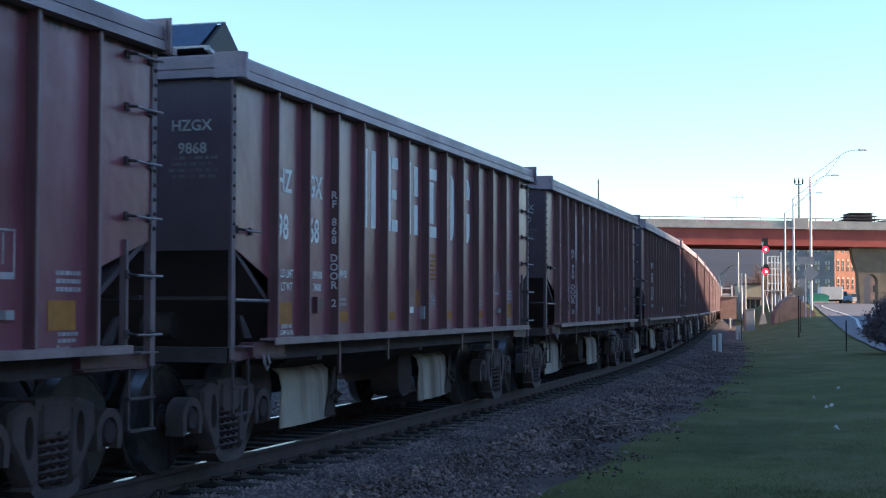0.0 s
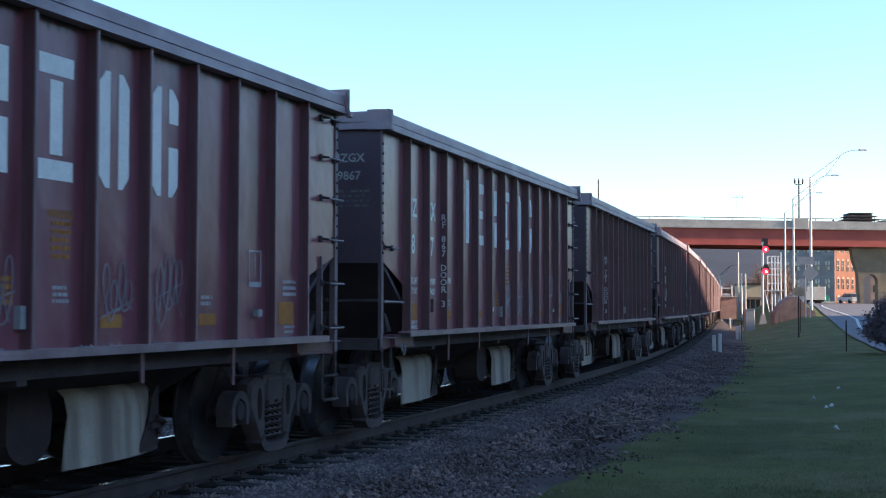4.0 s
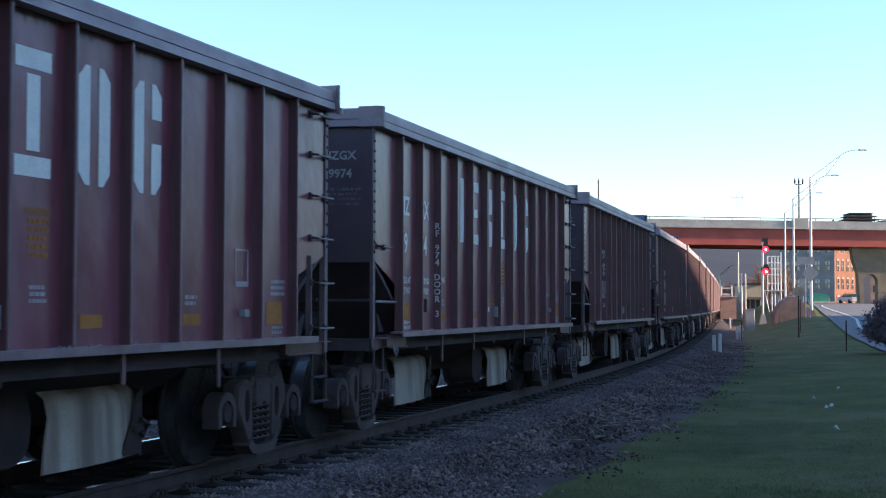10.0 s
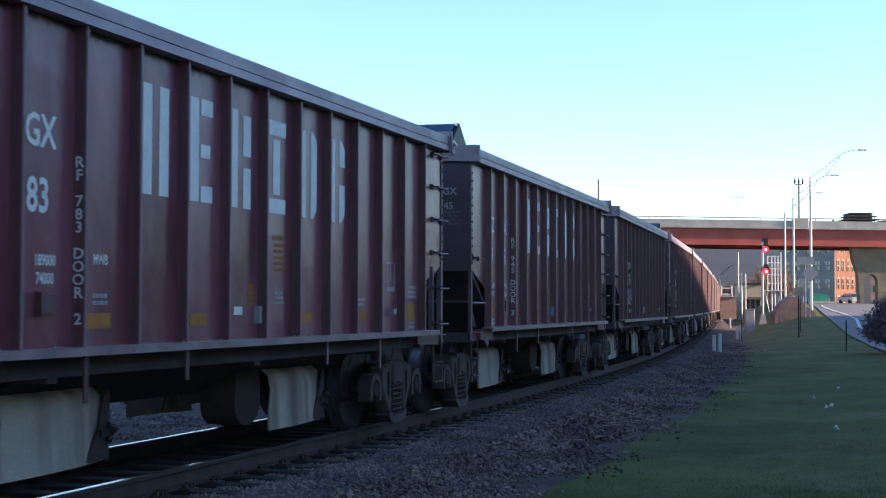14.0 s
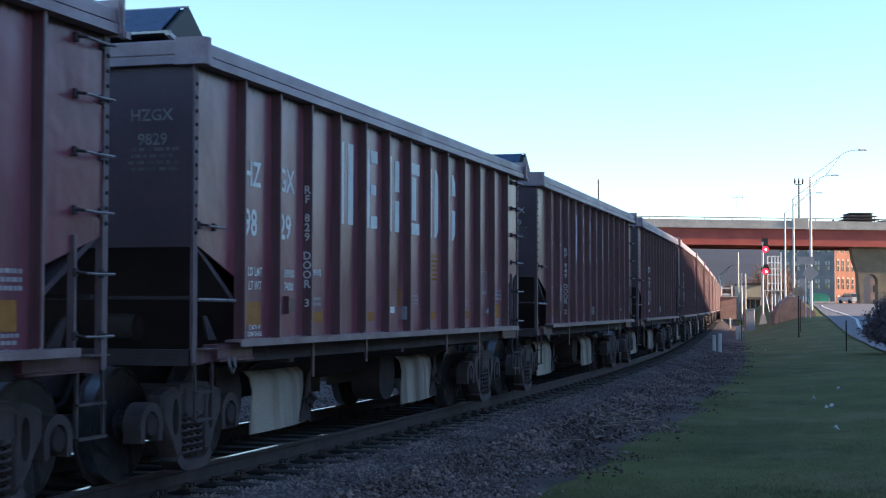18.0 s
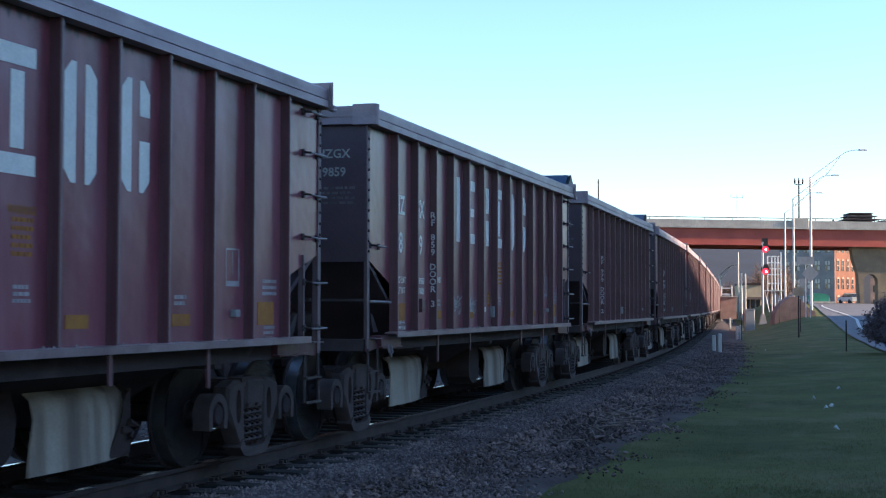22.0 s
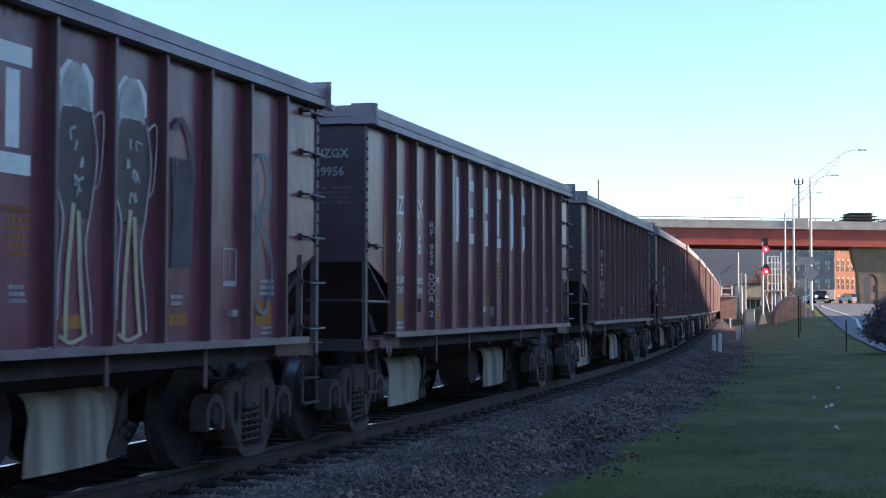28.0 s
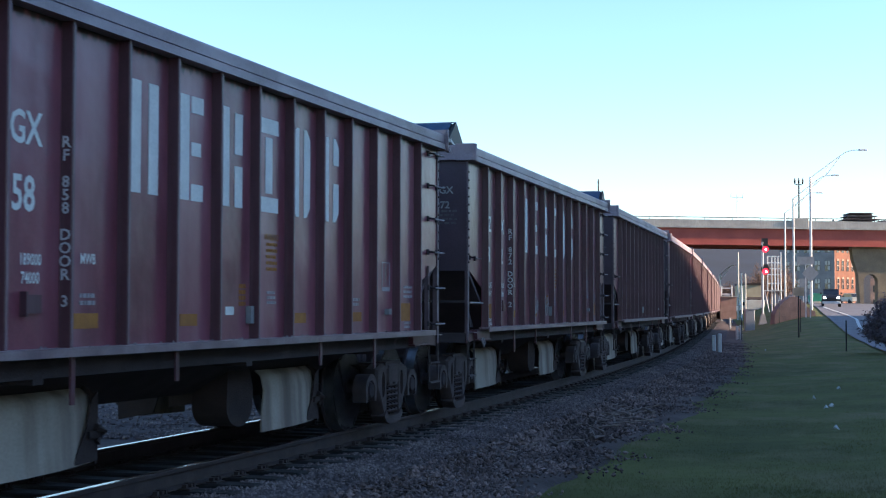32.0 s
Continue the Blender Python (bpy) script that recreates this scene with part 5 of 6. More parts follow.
def island(m, lo, hi):
    """Varies a material from piece to piece of a joined mesh."""
    nt = m.node_tree
    b = nt.nodes["Principled BSDF"]
    src = b.inputs["Base Color"].links[0].from_socket
    g_node = nt.nodes.new("ShaderNodeNewGeometry")
    mr = nt.nodes.new("ShaderNodeMapRange")
    mr.inputs[3].default_value, mr.inputs[4].default_value = lo, hi
    nt.links.new(g_node.outputs["Random Per Island"], mr.inputs[0])
    mv = nt.nodes.new("ShaderNodeVectorMath")
    mv.operation = "SCALE"
    nt.links.new(src, mv.inputs[0])
    nt.links.new(mr.outputs[0], mv.inputs["Scale"])
    nt.links.new(mv.outputs[0], b.inputs["Base Color"])


loose = material("loose_stone", (0.22, 0.178, 0.168), 0.9, 0.0, (0.115, 0.093, 0.09), 0.9, 40, 0.3, spec=0.15)
island(loose, 0.5, 1.55)
clod = material("brown_debris", (0.25, 0.185, 0.165), 0.95, 0.0, (0.1, 0.076, 0.07), 0.7, 40, 0.4, spec=0.1)
island(clod, 0.4, 1.7)
bed_z = lambda l: float(np.interp(l, [1.2, 1.75, 2.35, 2.8, 3.3, 4.2], [-0.2, -0.245, -0.435, -0.442, -0.46, -0.5]))
tagged(scatter_stones("ballast_stones", 56000, -7, 60, 1.0, 3.0, bed_z, 0.018, 5, loose), "loose grey ballast stones beside the rail", "stones", kind="stuff")
tagged(scatter_stones("debris_clods", 8000, -6, 60, 1.9, 3.05, lambda l: bed_z(l) + 0.012, 0.03, 15, clod), "brown bark, clods and larger stones on the gravel", "debris", kind="stuff")
tagged(scatter_stones("bark_heap", 800, 2.0, 11.0, 2.0, 2.75, lambda l: bed_z(l) + 0.02, 0.04, 25, clod), "loose heap of bark chunks and broken stone", "debris", kind="stuff")
tagged(scatter_stones("far_ballast_stones", 7000, 2, 40, -9.0, -1.2, lambda l: -0.42 if l < -2.2 else -0.24, 0.03, 6, loose), "loose grey stones beyond the track", "stones", kind="stuff")

blade = material("grass_blade", (0.15, 0.155, 0.052), 0.85, 0.0, (0.1, 0.108, 0.04), 0.33, 3.0, 0.0, (0.165, 0.142, 0.07), spec=0.08, runs=(0.9, 0.5, 0.9), sharp=(0.48, 0.72))
island(blade, 0.88, 1.12)
r = np.random.RandomState(7)
n = 110000
yy = 12.5 + 75 * r.rand(n) ** 2.2
xx = -1.5 + (yy * 0.32 + 1.5) * r.rand(n)
keep = []
gv, gf = [], []
hx_n = r.rand(n, 6)
for i in range(n):
    x, y = float(xx[i]), float(yy[i])
    l = lat_of(x, y)
    edge = 2.62 + 0.8 * noise.noise((x * 0.5, y * 0.5, 8.0)) + 0.5 * noise.noise((x * 2.1, y * 2.1, 3.0)) + 0.9 * (hx_n[i, 5] ** 2)
    if l < edge or (y > 40 and x > road_edge(y) - 0.2):
        continue
    if hx_n[i, 2] < smooth(45, 88, y):
        continue
    z = ground_z(x, y) - 0.01
    h = 0.014 + 0.02 * hx_n[i, 0] * (1 + 0.6 * noise.noise((x * 0.8, y * 0.8, 4.0)))
    a = 2.6 * (hx_n[i, 1] - 0.5)
    w = 0.004 + 0.005 * hx_n[i, 2] + 0.0003 * y
    dx, dy = math.cos(a) * w, math.sin(a) * w
    lx, ly = (hx_n[i, 3] - 0.5) * 0.03, (hx_n[i, 4] - 0.2) * 0.03
    o = len(gv)
    gv += [(x - dx, y - dy, z), (x + dx, y + dy, z), (x + lx, y + ly, z + h)]
    gf.append((o, o + 1, o + 2))
gm = bpy.data.meshes.new("grass_blades")
gm.from_pydata(gv, [], gf)
gm.materials.append(blade)
gm.normals_split_custom_set_from_vertices([(0.0, 0.0, 1.0)] * len(gv))
tagged(new("grass_blades", gm), "short green grass blades of the lawn", "grass", kind="stuff")


# ---------------------------------------------------------------- vehicles on the crossing
headlight_on = material("lit_headlight", (1.0, 0.95, 0.85), 0.2, emit=7.0, bump=0)
tyre_rubber = material("tyre_rubber", (0.02, 0.02, 0.02), 0.9)
truck_white = material("white_truck_box", (0.72, 0.72, 0.7), 0.5, 0.0, (0.64, 0.64, 0.63), 1.0, 10, 0.03)
truck_blue = material("blue_cab", (0.1, 0.25, 0.48), 0.35, 0.0, (0.08, 0.2, 0.4), 1.0, 10, 0.0)
dark_car = material("dark_car_paint", (0.03, 0.03, 0.035), 0.3, 0.0, (0.025, 0.025, 0.03), 1.0, 10, 0.0)
grey_car = material("silver_car_paint", (0.38, 0.39, 0.4), 0.35, 0.3, (0.33, 0.34, 0.35), 1.0, 10, 0.0)
VZ = 1.9     # the height of the road at the crossing


def tyre(parent, x, y, r):
    s = Shape().lathe([(r * 0.55, -0.11), (r * 0.95, -0.12), (r, -0.08), (r, 0.08), (r * 0.95, 0.12), (r * 0.55, 0.11)], 16, pose(x, y, VZ + r))
    t = part("wheel", s, tyre_rubber, parent)
    part("rim", Shape().lathe([(0.04, -0.09), (r * 0.56, -0.1), (r * 0.56, 0.1), (0.04, 0.09)], 12, pose(x, y, VZ + r)), galv, t)


def box_truck(name, label, cab_mat, length, top=3.3):
    """Its nose points along x."""
    ob = thing(name, label, "truck", at=pose(0, 0, 0))
    part("cargo_box", Shape().chamfer_box(-length / 2, length / 2 - 1.9, -1.15, 1.15, VZ + 0.85, VZ + top, 0.06), truck_white, ob)
    c = length / 2
    cab = part("cab", Shape().prism([(c - 1.8, VZ + 0.6), (c, VZ + 0.6), (c, VZ + 1.35), (c - 0.75, VZ + 1.55), (c - 1.1, VZ + 2.45), (c - 1.8, VZ + 2.5)], "y", -1.0, 1.0), cab_mat, ob)
    part("windscreen", Shape().prism([(c - 0.74, VZ + 1.6), (c - 0.72, VZ + 1.62), (c - 1.05, VZ + 2.4), (c - 1.09, VZ + 2.4)], "y", -0.85, 0.85), glass_dark, cab)
    for k in (1, -1):
        part("side_window", Shape().prism([(c - 1.7, VZ + 1.55), (c - 0.9, VZ + 1.58), (c - 1.18, VZ + 2.3), (c - 1.7, VZ + 2.3)], "y", k * 1.0, k * 1.01), glass_dark, cab)
        part("headlight", Shape().chamfer_box(c - 0.02, c + 0.02, k * 0.75 - 0.12, k * 0.75 + 0.12, VZ + 0.9, VZ + 1.1, 0.01), sash, cab)
        tyre(ob, c - 0.9, k * 0.95, 0.42)
        tyre(ob, -c + 1.1, k * 0.95, 0.42)
    part("chassis", Shape().box(-c + 0.1, c - 0.2, -0.5, 0.5, VZ + 0.5, VZ + 0.85), black_metal, ob)
    # a small truck: all its parts to three quarters
    small = Matrix.Translation((0, 0, VZ)) @ Matrix.Diagonal((0.76, 0.76, 0.76, 1)) @ Matrix.Translation((0, 0, -VZ))
    for o in ob.children_recursive:
        o.data.transform(small)
    return ob


vehicle_a = box_truck("box_truck", "white box truck with a blue cab on the crossing", truck_blue, 6.2)
vehicle_b = box_truck("delivery_truck", "white delivery truck with a white cab", truck_white, 5.6)
vehicle_d = box_truck("moving_truck", "pale moving truck with a white cab", truck_white, 5.2, 2.6)


def motor_car(name, label, mat, lit, tall):
    ob = thing(name, label, "car", at=pose(0, 0, 0))
    L = 5.2 if tall else 4.5
    h = 0.25 if tall else 0.0
    b = part("body", Shape().prism([(-L / 2, VZ + 0.45), (L / 2 - 0.1, VZ + 0.42), (L / 2, VZ + 0.75 + h), (L / 2 - 0.3, VZ + 0.98 + h), (L / 2 - 1.5, VZ + 1.05 + h), (-L / 2, VZ + 1.05 + h)], "y", -0.93, 0.93), mat, ob)
    x0, x1 = (-0.9, 1.15) if tall else (-1.7, 1.0)
    part("cabin", Shape().prism([(x0 - 0.2, VZ + 1.05 + h), (x1 + 0.1, VZ + 1.05 + h), (x1 - 0.45, VZ + 1.58 + h), (x0 + 0.1, VZ + 1.58 + h)], "y", -0.78, 0.78), glass_dark, ob)
    part("roof", Shape().chamfer_box(x0 + 0.05, x1 - 0.4, -0.78, 0.78, VZ + 1.56 + h, VZ + 1.63 + h, 0.03), mat, ob)
    for k in (1, -1):
        part("headlight", Shape().chamfer_box(L / 2 - 0.06, L / 2 + 0.03, k * 0.68 - 0.13, k * 0.68 + 0.13, VZ + 0.72 + h * 0.6, VZ + 0.93 + h * 0.6, 0.02), headlight_on if lit else sash, b)
        tyre(ob, L / 2 - 0.95, k * 0.84, 0.36 + 0.03 * tall)
        tyre(ob, -L / 2 + 0.95, k * 0.84, 0.36 + 0.03 * tall)
        part("mirror", Shape().chamfer_box(x1 - 0.15, x1 + 0.02, k * 1.02 - 0.1, k * 1.02 + 0.1, VZ + 1.1 + h, VZ + 1.28 + h, 0.02), mat, ob)
    part("grille", Shape().box(L / 2 - 0.03, L / 2 + 0.025, -0.45, 0.45, VZ + 0.6, VZ + 0.95), black_metal, b)
    part("bumper", Shape().chamfer_box(L / 2 - 0.15, L / 2 + 0.08, -0.9, 0.9, VZ + 0.38, VZ + 0.6, 0.03), galv if tall else mat, b)
    return ob


pickup = motor_car("pickup_truck", "dark pickup truck with lit headlights coming up the road", dark_car, True, 1)
parked = motor_car("parked_car", "silver car parked beyond the bridge", grey_car, False, 0)
parked.matrix_basis = pose(62.6, 226, ground_z(62.6, 226) - VZ + 0.01, 0, 0, 105)


# ---------------------------------------------------------------- the train
CAR_PITCH = 12.15
NUMBERS = {-1: "9855", 0: "9868", 1: "9950", 2: "9889", 3: "9867", 4: "9781", 5: "9847", 6: "9926", 7: "9974", 8: "9879", 9: "9783", 10: "9945", 11: "9943",
           12: "9829", 13: "9949", 14: "9942", 15: "9859", 16: "9979", 17: "9967", 18: "9851", 19: "9956", 20: "9866", 21: "9858", 22: "9872"}
DOORS = {0: "2", 9: "2", 10: "3", 13: "2", 16: "2", 17: "2", 19: "2", 22: "2"}
SOLAR = (0, 9, 10, 12, 13, 16, 17, 22, 23)
FIRST, LAST = -1, 34
# where car 0 stands along the track, second by second
RUN = [(0.0, 0.46), (3.0, -24.06), (6.0, -48.55), (9.0, -72.95), (13.0, -105.53), (19.0, -154.14), (23.0, -186.59), (28.0, -227.13), (30.0, -243.43), (32.0, -259.60)]


def run(t):
    return float(np.interp(t, [a for a, b in RUN], [b for a, b in RUN]))


master, master_sets = build_car()
CARS = {}


def letter_car(car, i):
    """The number that sets this car apart."""
    num = NUMBERS.get(i)
    bay = lambda k: RIB0 + (k + 0.5) * RIBP
    if not num:
        return
    low = 0.09 if i in SOLAR else 0.0
    part("lettering", text_mesh("HZGX", 0.092, end_letter if i in (12, 16, 17, 20) else end_letter_clear, 1.0, 1.02), None, car, at=on_end(-1.0, 3.02 - low))
    part("number", text_mesh(num[:2], 0.225, white_letter, 1.0, 0.85), None, car, at=on_side(bay(0) - 0.1, 2.11))
    part("number", text_mesh(num[2:], 0.225, white_letter, 1.0, 0.85), None, car, at=on_side(bay(1) - 0.09, 2.11))
    part("number", text_mesh(num, 0.092, end_letter if i in (12, 16, 17, 20) else end_letter_clear, 1.0, 1.02), None, car, at=on_end(-1.01, 2.825 - low))
    col = "R\nF\n\n" + "\n".join(num[1:]) + "\n\nD\nO\nO\nR\n\n" + DOORS.get(i, "3")
    high = 0.17 if num[:2] == "98" else 0.05
    part("door_lettering", text_mesh(col, 0.075, grey_letter, 0.83, 1.0), None, car, at=on_end(-SHEET - 0.043, 1.79 + high, RIB0 + 2 * RIBP - 0.031) @ pose(0, 0, 0, 0, 10, 0))


def solar_panel(car):
    """A dark panel on a frame over the end rim, leaning back, with solid cheeks."""
    s = Shape()
    prof = [(-5.40, 3.60), (-5.02, 3.875), (-4.99, 3.865), (-4.68, 3.64), (-4.70, 3.50), (-5.30, 3.50)]
    s.prism(prof, "y", -1.13, -1.10)
    s.prism(prof, "y", 1.10, 1.13)
    s.prism([(-5.40, 3.585), (-5.02, 3.86), (-5.0, 3.845), (-5.38, 3.57)], "y", -1.12, 1.12)
    s.prism([(-4.99, 3.865), (-4.68, 3.64), (-4.70, 3.625), (-5.0, 3.85)], "y", -1.12, 1.12)
    fr = part("solar_panel", s, black_metal, car, "dark blue solar panel on a raised frame")
    g = Shape()
    for a in range(4):
        y0 = -1.07 + a * 0.537
        g.prism([(-5.385, 3.613), (-5.035, 3.867), (-5.038, 3.873), (-5.388, 3.619)], "y", y0, y0 + 0.525)
    part("solar_glass", g, solar, fr)
    st = Shape()
    st.prism([(-5.42, 3.605), (-5.42, 3.57), (-5.02, 3.47), (-5.02, 3.50)], "y", -1.17, -1.13)
    st.prism([(-5.42, 3.605), (-5.42, 3.57), (-5.02, 3.47), (-5.02, 3.50)], "y", 1.13, 1.17)
    st.box(-5.03, -5.0, -1.13, 1.13, 3.872, 3.884)
    st.box(-5.42, -5.395, -1.17, 1.17, 3.59, 3.61)
    part("strut", st, galv, fr)


SMALL = ("spring", "ballast_crumb", "stencil_line", "warning_stencil", "bolt_head", "lettering", "warning_lettering", "stencil_frame", "bearing_cap", "air_hose", "roping_loop", "reflector", "junction_box",
         "valve_box", "yellow_panel", "grab_iron", "ladder_rung", "sill_step", "hanger_post", "letter_block")
spray_white = material("white_spray", (0.6, 0.58, 0.55), 0.8, 0.0, (0.4, 0.38, 0.36), 7.0, 60, 0.02)
spray_grey = material("faint_grey_spray", (0.3, 0.26, 0.27), 0.8, 0.0, (0.22, 0.17, 0.18), 7.0, 60, 0.02)
spray_blue = material("blue_spray", (0.2, 0.3, 0.33), 0.8, 0.0, (0.12, 0.18, 0.21), 7.0, 60, 0.02)
spray_black = material("dark_spray", (0.1, 0.055, 0.062), 0.5, 0.0, (0.06, 0.035, 0.042), 7.0, 60, 0.02)
faint_blue = material("faint_blue_spray", (0.13, 0.125, 0.15), 0.7, 0.0, (0.11, 0.07, 0.085), 5.0, 60, 0.02)
spray_cream = material("cream_spray", (0.6, 0.52, 0.33), 0.8, 0.0, (0.5, 0.42, 0.26), 7.0, 60, 0.02)
PROUD = {}


def stroke(car, pts, w, mat, name="graffiti"):
    """A flat sprayed line through points (x along the car, z up) on its right side."""
    PROUD[car.name] = PROUD.get(car.name, 0) + 1
    y = -SHEET - 0.005 - 0.0005 * PROUD[car.name]
    s = Shape()
    fine_pts = []
    for a in range(len(pts) - 1):
        p0, p1, p2, p3 = (Vector(pts[max(0, min(len(pts) - 1, a + d))]) for d in (-1, 0, 1, 2))
        for k in range(5):
            t = k / 5
            fine_pts.append(0.5 * ((2 * p1) + (p2 - p0) * t + (2 * p0 - 5 * p1 + 4 * p2 - p3) * t * t + (3 * p1 - p0 - 3 * p2 + p3) * t ** 3))
    fine_pts.append(Vector(pts[-1]))
    vs = []
    for a, p in enumerate(fine_pts):
        d = fine_pts[min(a + 1, len(fine_pts) - 1)] - fine_pts[max(a - 1, 0)]
        n2 = Vector((-d.y, d.x)).normalized() * w / 2 if d.length else Vector((w / 2, 0))
        vs += [(p.x + n2.x, y, p.y + n2.y), (p.x - n2.x, y, p.y - n2.y)]
    s.add(vs, [(2 * a, 2 * a + 1, 2 * a + 3, 2 * a + 2) for a in range(len(fine_pts) - 1)])
    return part(name, s, mat, car)


def patch(car, outline, mat):
    PROUD[car.name] = PROUD.get(car.name, 0) + 1
    y = -SHEET - 0.005 - 0.0005 * PROUD[car.name]
    return part("graffiti_patch", Shape().add([(x, y, z) for x, z in outline], [tuple(range(len(outline)))]), mat, car)


def scrawl(car, k, z0, z1, mat, seed, w=0.018, loops=4):
    """An unreadable looping tag in bay k between two heights: a pen line of uneven loops with a cross stroke and a tail."""
    r = random.Random(seed)
    x0, x1 = RIB0 + k * RIBP + 0.16, RIB0 + (k + 1) * RIBP - 0.08
    pts = []
    n = loops * 6
    tall, lean, base = 1.0, r.uniform(0.1, 0.25), r.uniform(0.0, 0.15)
    for a in range(n + 1):
        u = a / n
        if a % 6 == 0:
            tall, base = r.uniform(0.45, 1.0), r.uniform(0.0, 0.3)
        ph = 2 * math.pi * a / 6 + 0.4 * math.sin(5 * u + seed)
        zz = z0 + (z1 - z0) * (base + (tall - base) * (0.5 - 0.5 * math.cos(ph)))
        pts.append((x0 + (x1 - x0) * (0.08 + 0.8 * u) + 0.07 * math.sin(ph) + lean * (zz - z0) * 0.4, zz))
    stroke(car, pts, w, mat)
    zm = z0 + (z1 - z0) * r.uniform(0.2, 0.6)
    stroke(car, [(x0, zm - 0.08), ((x0 + x1) / 2, zm + r.uniform(-0.03, 0.06)), (x1, zm + 0.07)], w * 0.8, mat)


def paint_graffiti():
    c = CARS
    for k, seed, ink, w, loops in ((2, 1, spray_white, 0.034, 3), (3, 2, spray_grey, 0.03, 2), (4, 3, spray_cream, 0.032, 3), (5, 4, spray_white, 0.024, 3), (6, 6, spray_grey, 0.022, 2), (8, 5, spray_cream, 0.024, 2)):
        scrawl(c[1], k, 1.18, 1.72 if k in (2, 5) else 1.9, ink, seed, w, loops)
    scrawl(c[1], 2, 1.5, 1.85, spray_white, 7, 0.03, 2)
    for k, seed in ((3, 11), (4, 12), (5, 13), (7, 14), (8, 15)):
        scrawl(c[2], k, 1.25, 1.8, spray_grey, seed)
    for k, seed in ((6, 21), (7, 22), (8, 23)):
        scrawl(c[3], k, 1.2, 1.85, spray_white, seed)
    for k, seed in ((7, 31),):
        scrawl(c[8], k, 1.15, 1.95, spray_grey, seed, 0.02, 3)
    for k, seed in ((3, 41), (4, 42)):
        scrawl(c[14], k, 1.5, 1.9, spray_white, seed, 0.02, 3)
        scrawl(c[15], k, 1.3, 1.6, spray_white, seed + 5, 0.022, 4)
    for k, seed in ((8, 51), (9, 52)):
        scrawl(c[16], k, 1.45, 1.7, spray_white, seed, 0.018, 3)
    # tall open outlines, one to a bay, along the lower half of one car
    for k, form in ((3, ((0.1, 2.05), (0.3, 2.1), (0.22, 1.75), (0.12, 1.68), (0.34, 1.5), (0.36, 1.2), (0.3, 1.1), (0.12, 1.2))), (4, ((0.1, 1.15), (0.12, 1.35), (0.3, 1.62), (0.34, 1.2), (0.14, 1.14))),
                    (5, ((0.12, 1.15), (0.1, 1.8), (0.2, 2.15), (0.3, 2.1), (0.33, 1.6), (0.4, 1.2))), (6, ((0.12, 1.2), (0.1, 1.7), (0.12, 2.15), (0.26, 2.1), (0.24, 1.8), (0.15, 1.7), (0.34, 1.5), (0.38, 1.3), (0.2, 1.15))),
                    (7, ((0.14, 2.1), (0.24, 2.05), (0.22, 1.75), (0.14, 1.65), (0.34, 1.4), (0.2, 1.15))), (8, ((0.12, 1.4), (0.14, 2.0), (0.3, 1.98), (0.24, 1.6), (0.16, 1.45))), (9, ((0.16, 2.1), (0.22, 1.9), (0.14, 1.55), (0.2, 1.5), (0.5, 1.45)))):
        x = RIB0 + k * RIBP + 0.12
        stroke(c[17], [(x + u, z) for u, z in form], 0.034, spray_white)
        stroke(c[17], [(x + u * 0.8 + 0.06, z * 0.9 + 0.17) for u, z in form[:4]], 0.02, spray_grey)
    scrawl(c[17], 2, 1.6, 1.95, spray_grey, 66, 0.03, 2)
    scrawl(c[20], 5, 1.4, 1.6, spray_white, 71, 0.02, 3)
    stroke(c[20], [(-5.28, 2.5), (-5.2, 2.78), (-5.12, 2.5), (-5.02, 2.8), (-4.94, 2.5), (-4.86, 2.85), (-4.75, 2.42)], 0.03, spray_white)
    stroke(c[20], [(-4.36, 2.85), (-4.2, 2.95), (-4.33, 2.75), (-4.14, 2.8), (-4.08, 2.98), (-3.98, 2.75)], 0.04, spray_white)
    scrawl(c[22], 4, 1.25, 1.6, spray_white, 81, 0.03, 3)
    scrawl(c[22], 5, 1.25, 1.6, spray_white, 82, 0.03, 3)
    patch(c[19], [(-4.82, 1.7), (-4.74, 1.65), (-4.74, 2.45), (-4.82, 2.5)], yellow_sticker)
    # two tall outlined forms on one car, each a narrow shaft on splayed pale legs under a rounded top
    big = c[18]
    for k in (7, 8):
        x = RIB0 + k * RIBP + 0.36
        patch(big, [(x - 0.2, 2.0), (x + 0.17, 2.0), (x + 0.24, 2.35), (x + 0.2, 2.75), (x - 0.2, 2.75), (x - 0.23, 2.35)], spray_black)
        patch(big, [(x - 0.02 + 0.15 * math.cos(a), 2.76 + 0.27 * math.sin(a)) for a in [i * math.pi / 8 for i in range(9)]], spray_white)
        dome = [(x - 0.02 + 0.17 * math.cos(a), 2.74 + 0.3 * math.sin(a)) for a in [i * math.pi / 8 for i in range(9)]]
        stroke(big, dome, 0.05, spray_white)
        stroke(big, [(x - 0.22, 1.3), (x - 0.2, 1.7), (x - 0.16, 2.0), (x - 0.25, 2.25), (x - 0.24, 2.6), (x - 0.19, 2.74)], 0.022, spray_white)
        stroke(big, [(x + 0.2, 2.74), (x + 0.27, 2.45), (x + 0.2, 2.1), (x + 0.13, 1.8), (x + 0.2, 1.4), (x + 0.22, 1.2)], 0.022, spray_white)
        stroke(big, [(x - 0.12, 1.18), (x - 0.1, 1.6), (x - 0.03, 2.1)], 0.05, spray_cream)
        stroke(big, [(x + 0.12, 1.2), (x + 0.06, 1.6), (x + 0.03, 2.05)], 0.05, spray_cream)
        stroke(big, [(x - 0.2, 1.2), (x - 0.05, 1.15), (x + 0.15, 1.2)], 0.03, spray_cream)
        rq = random.Random(90 + k)
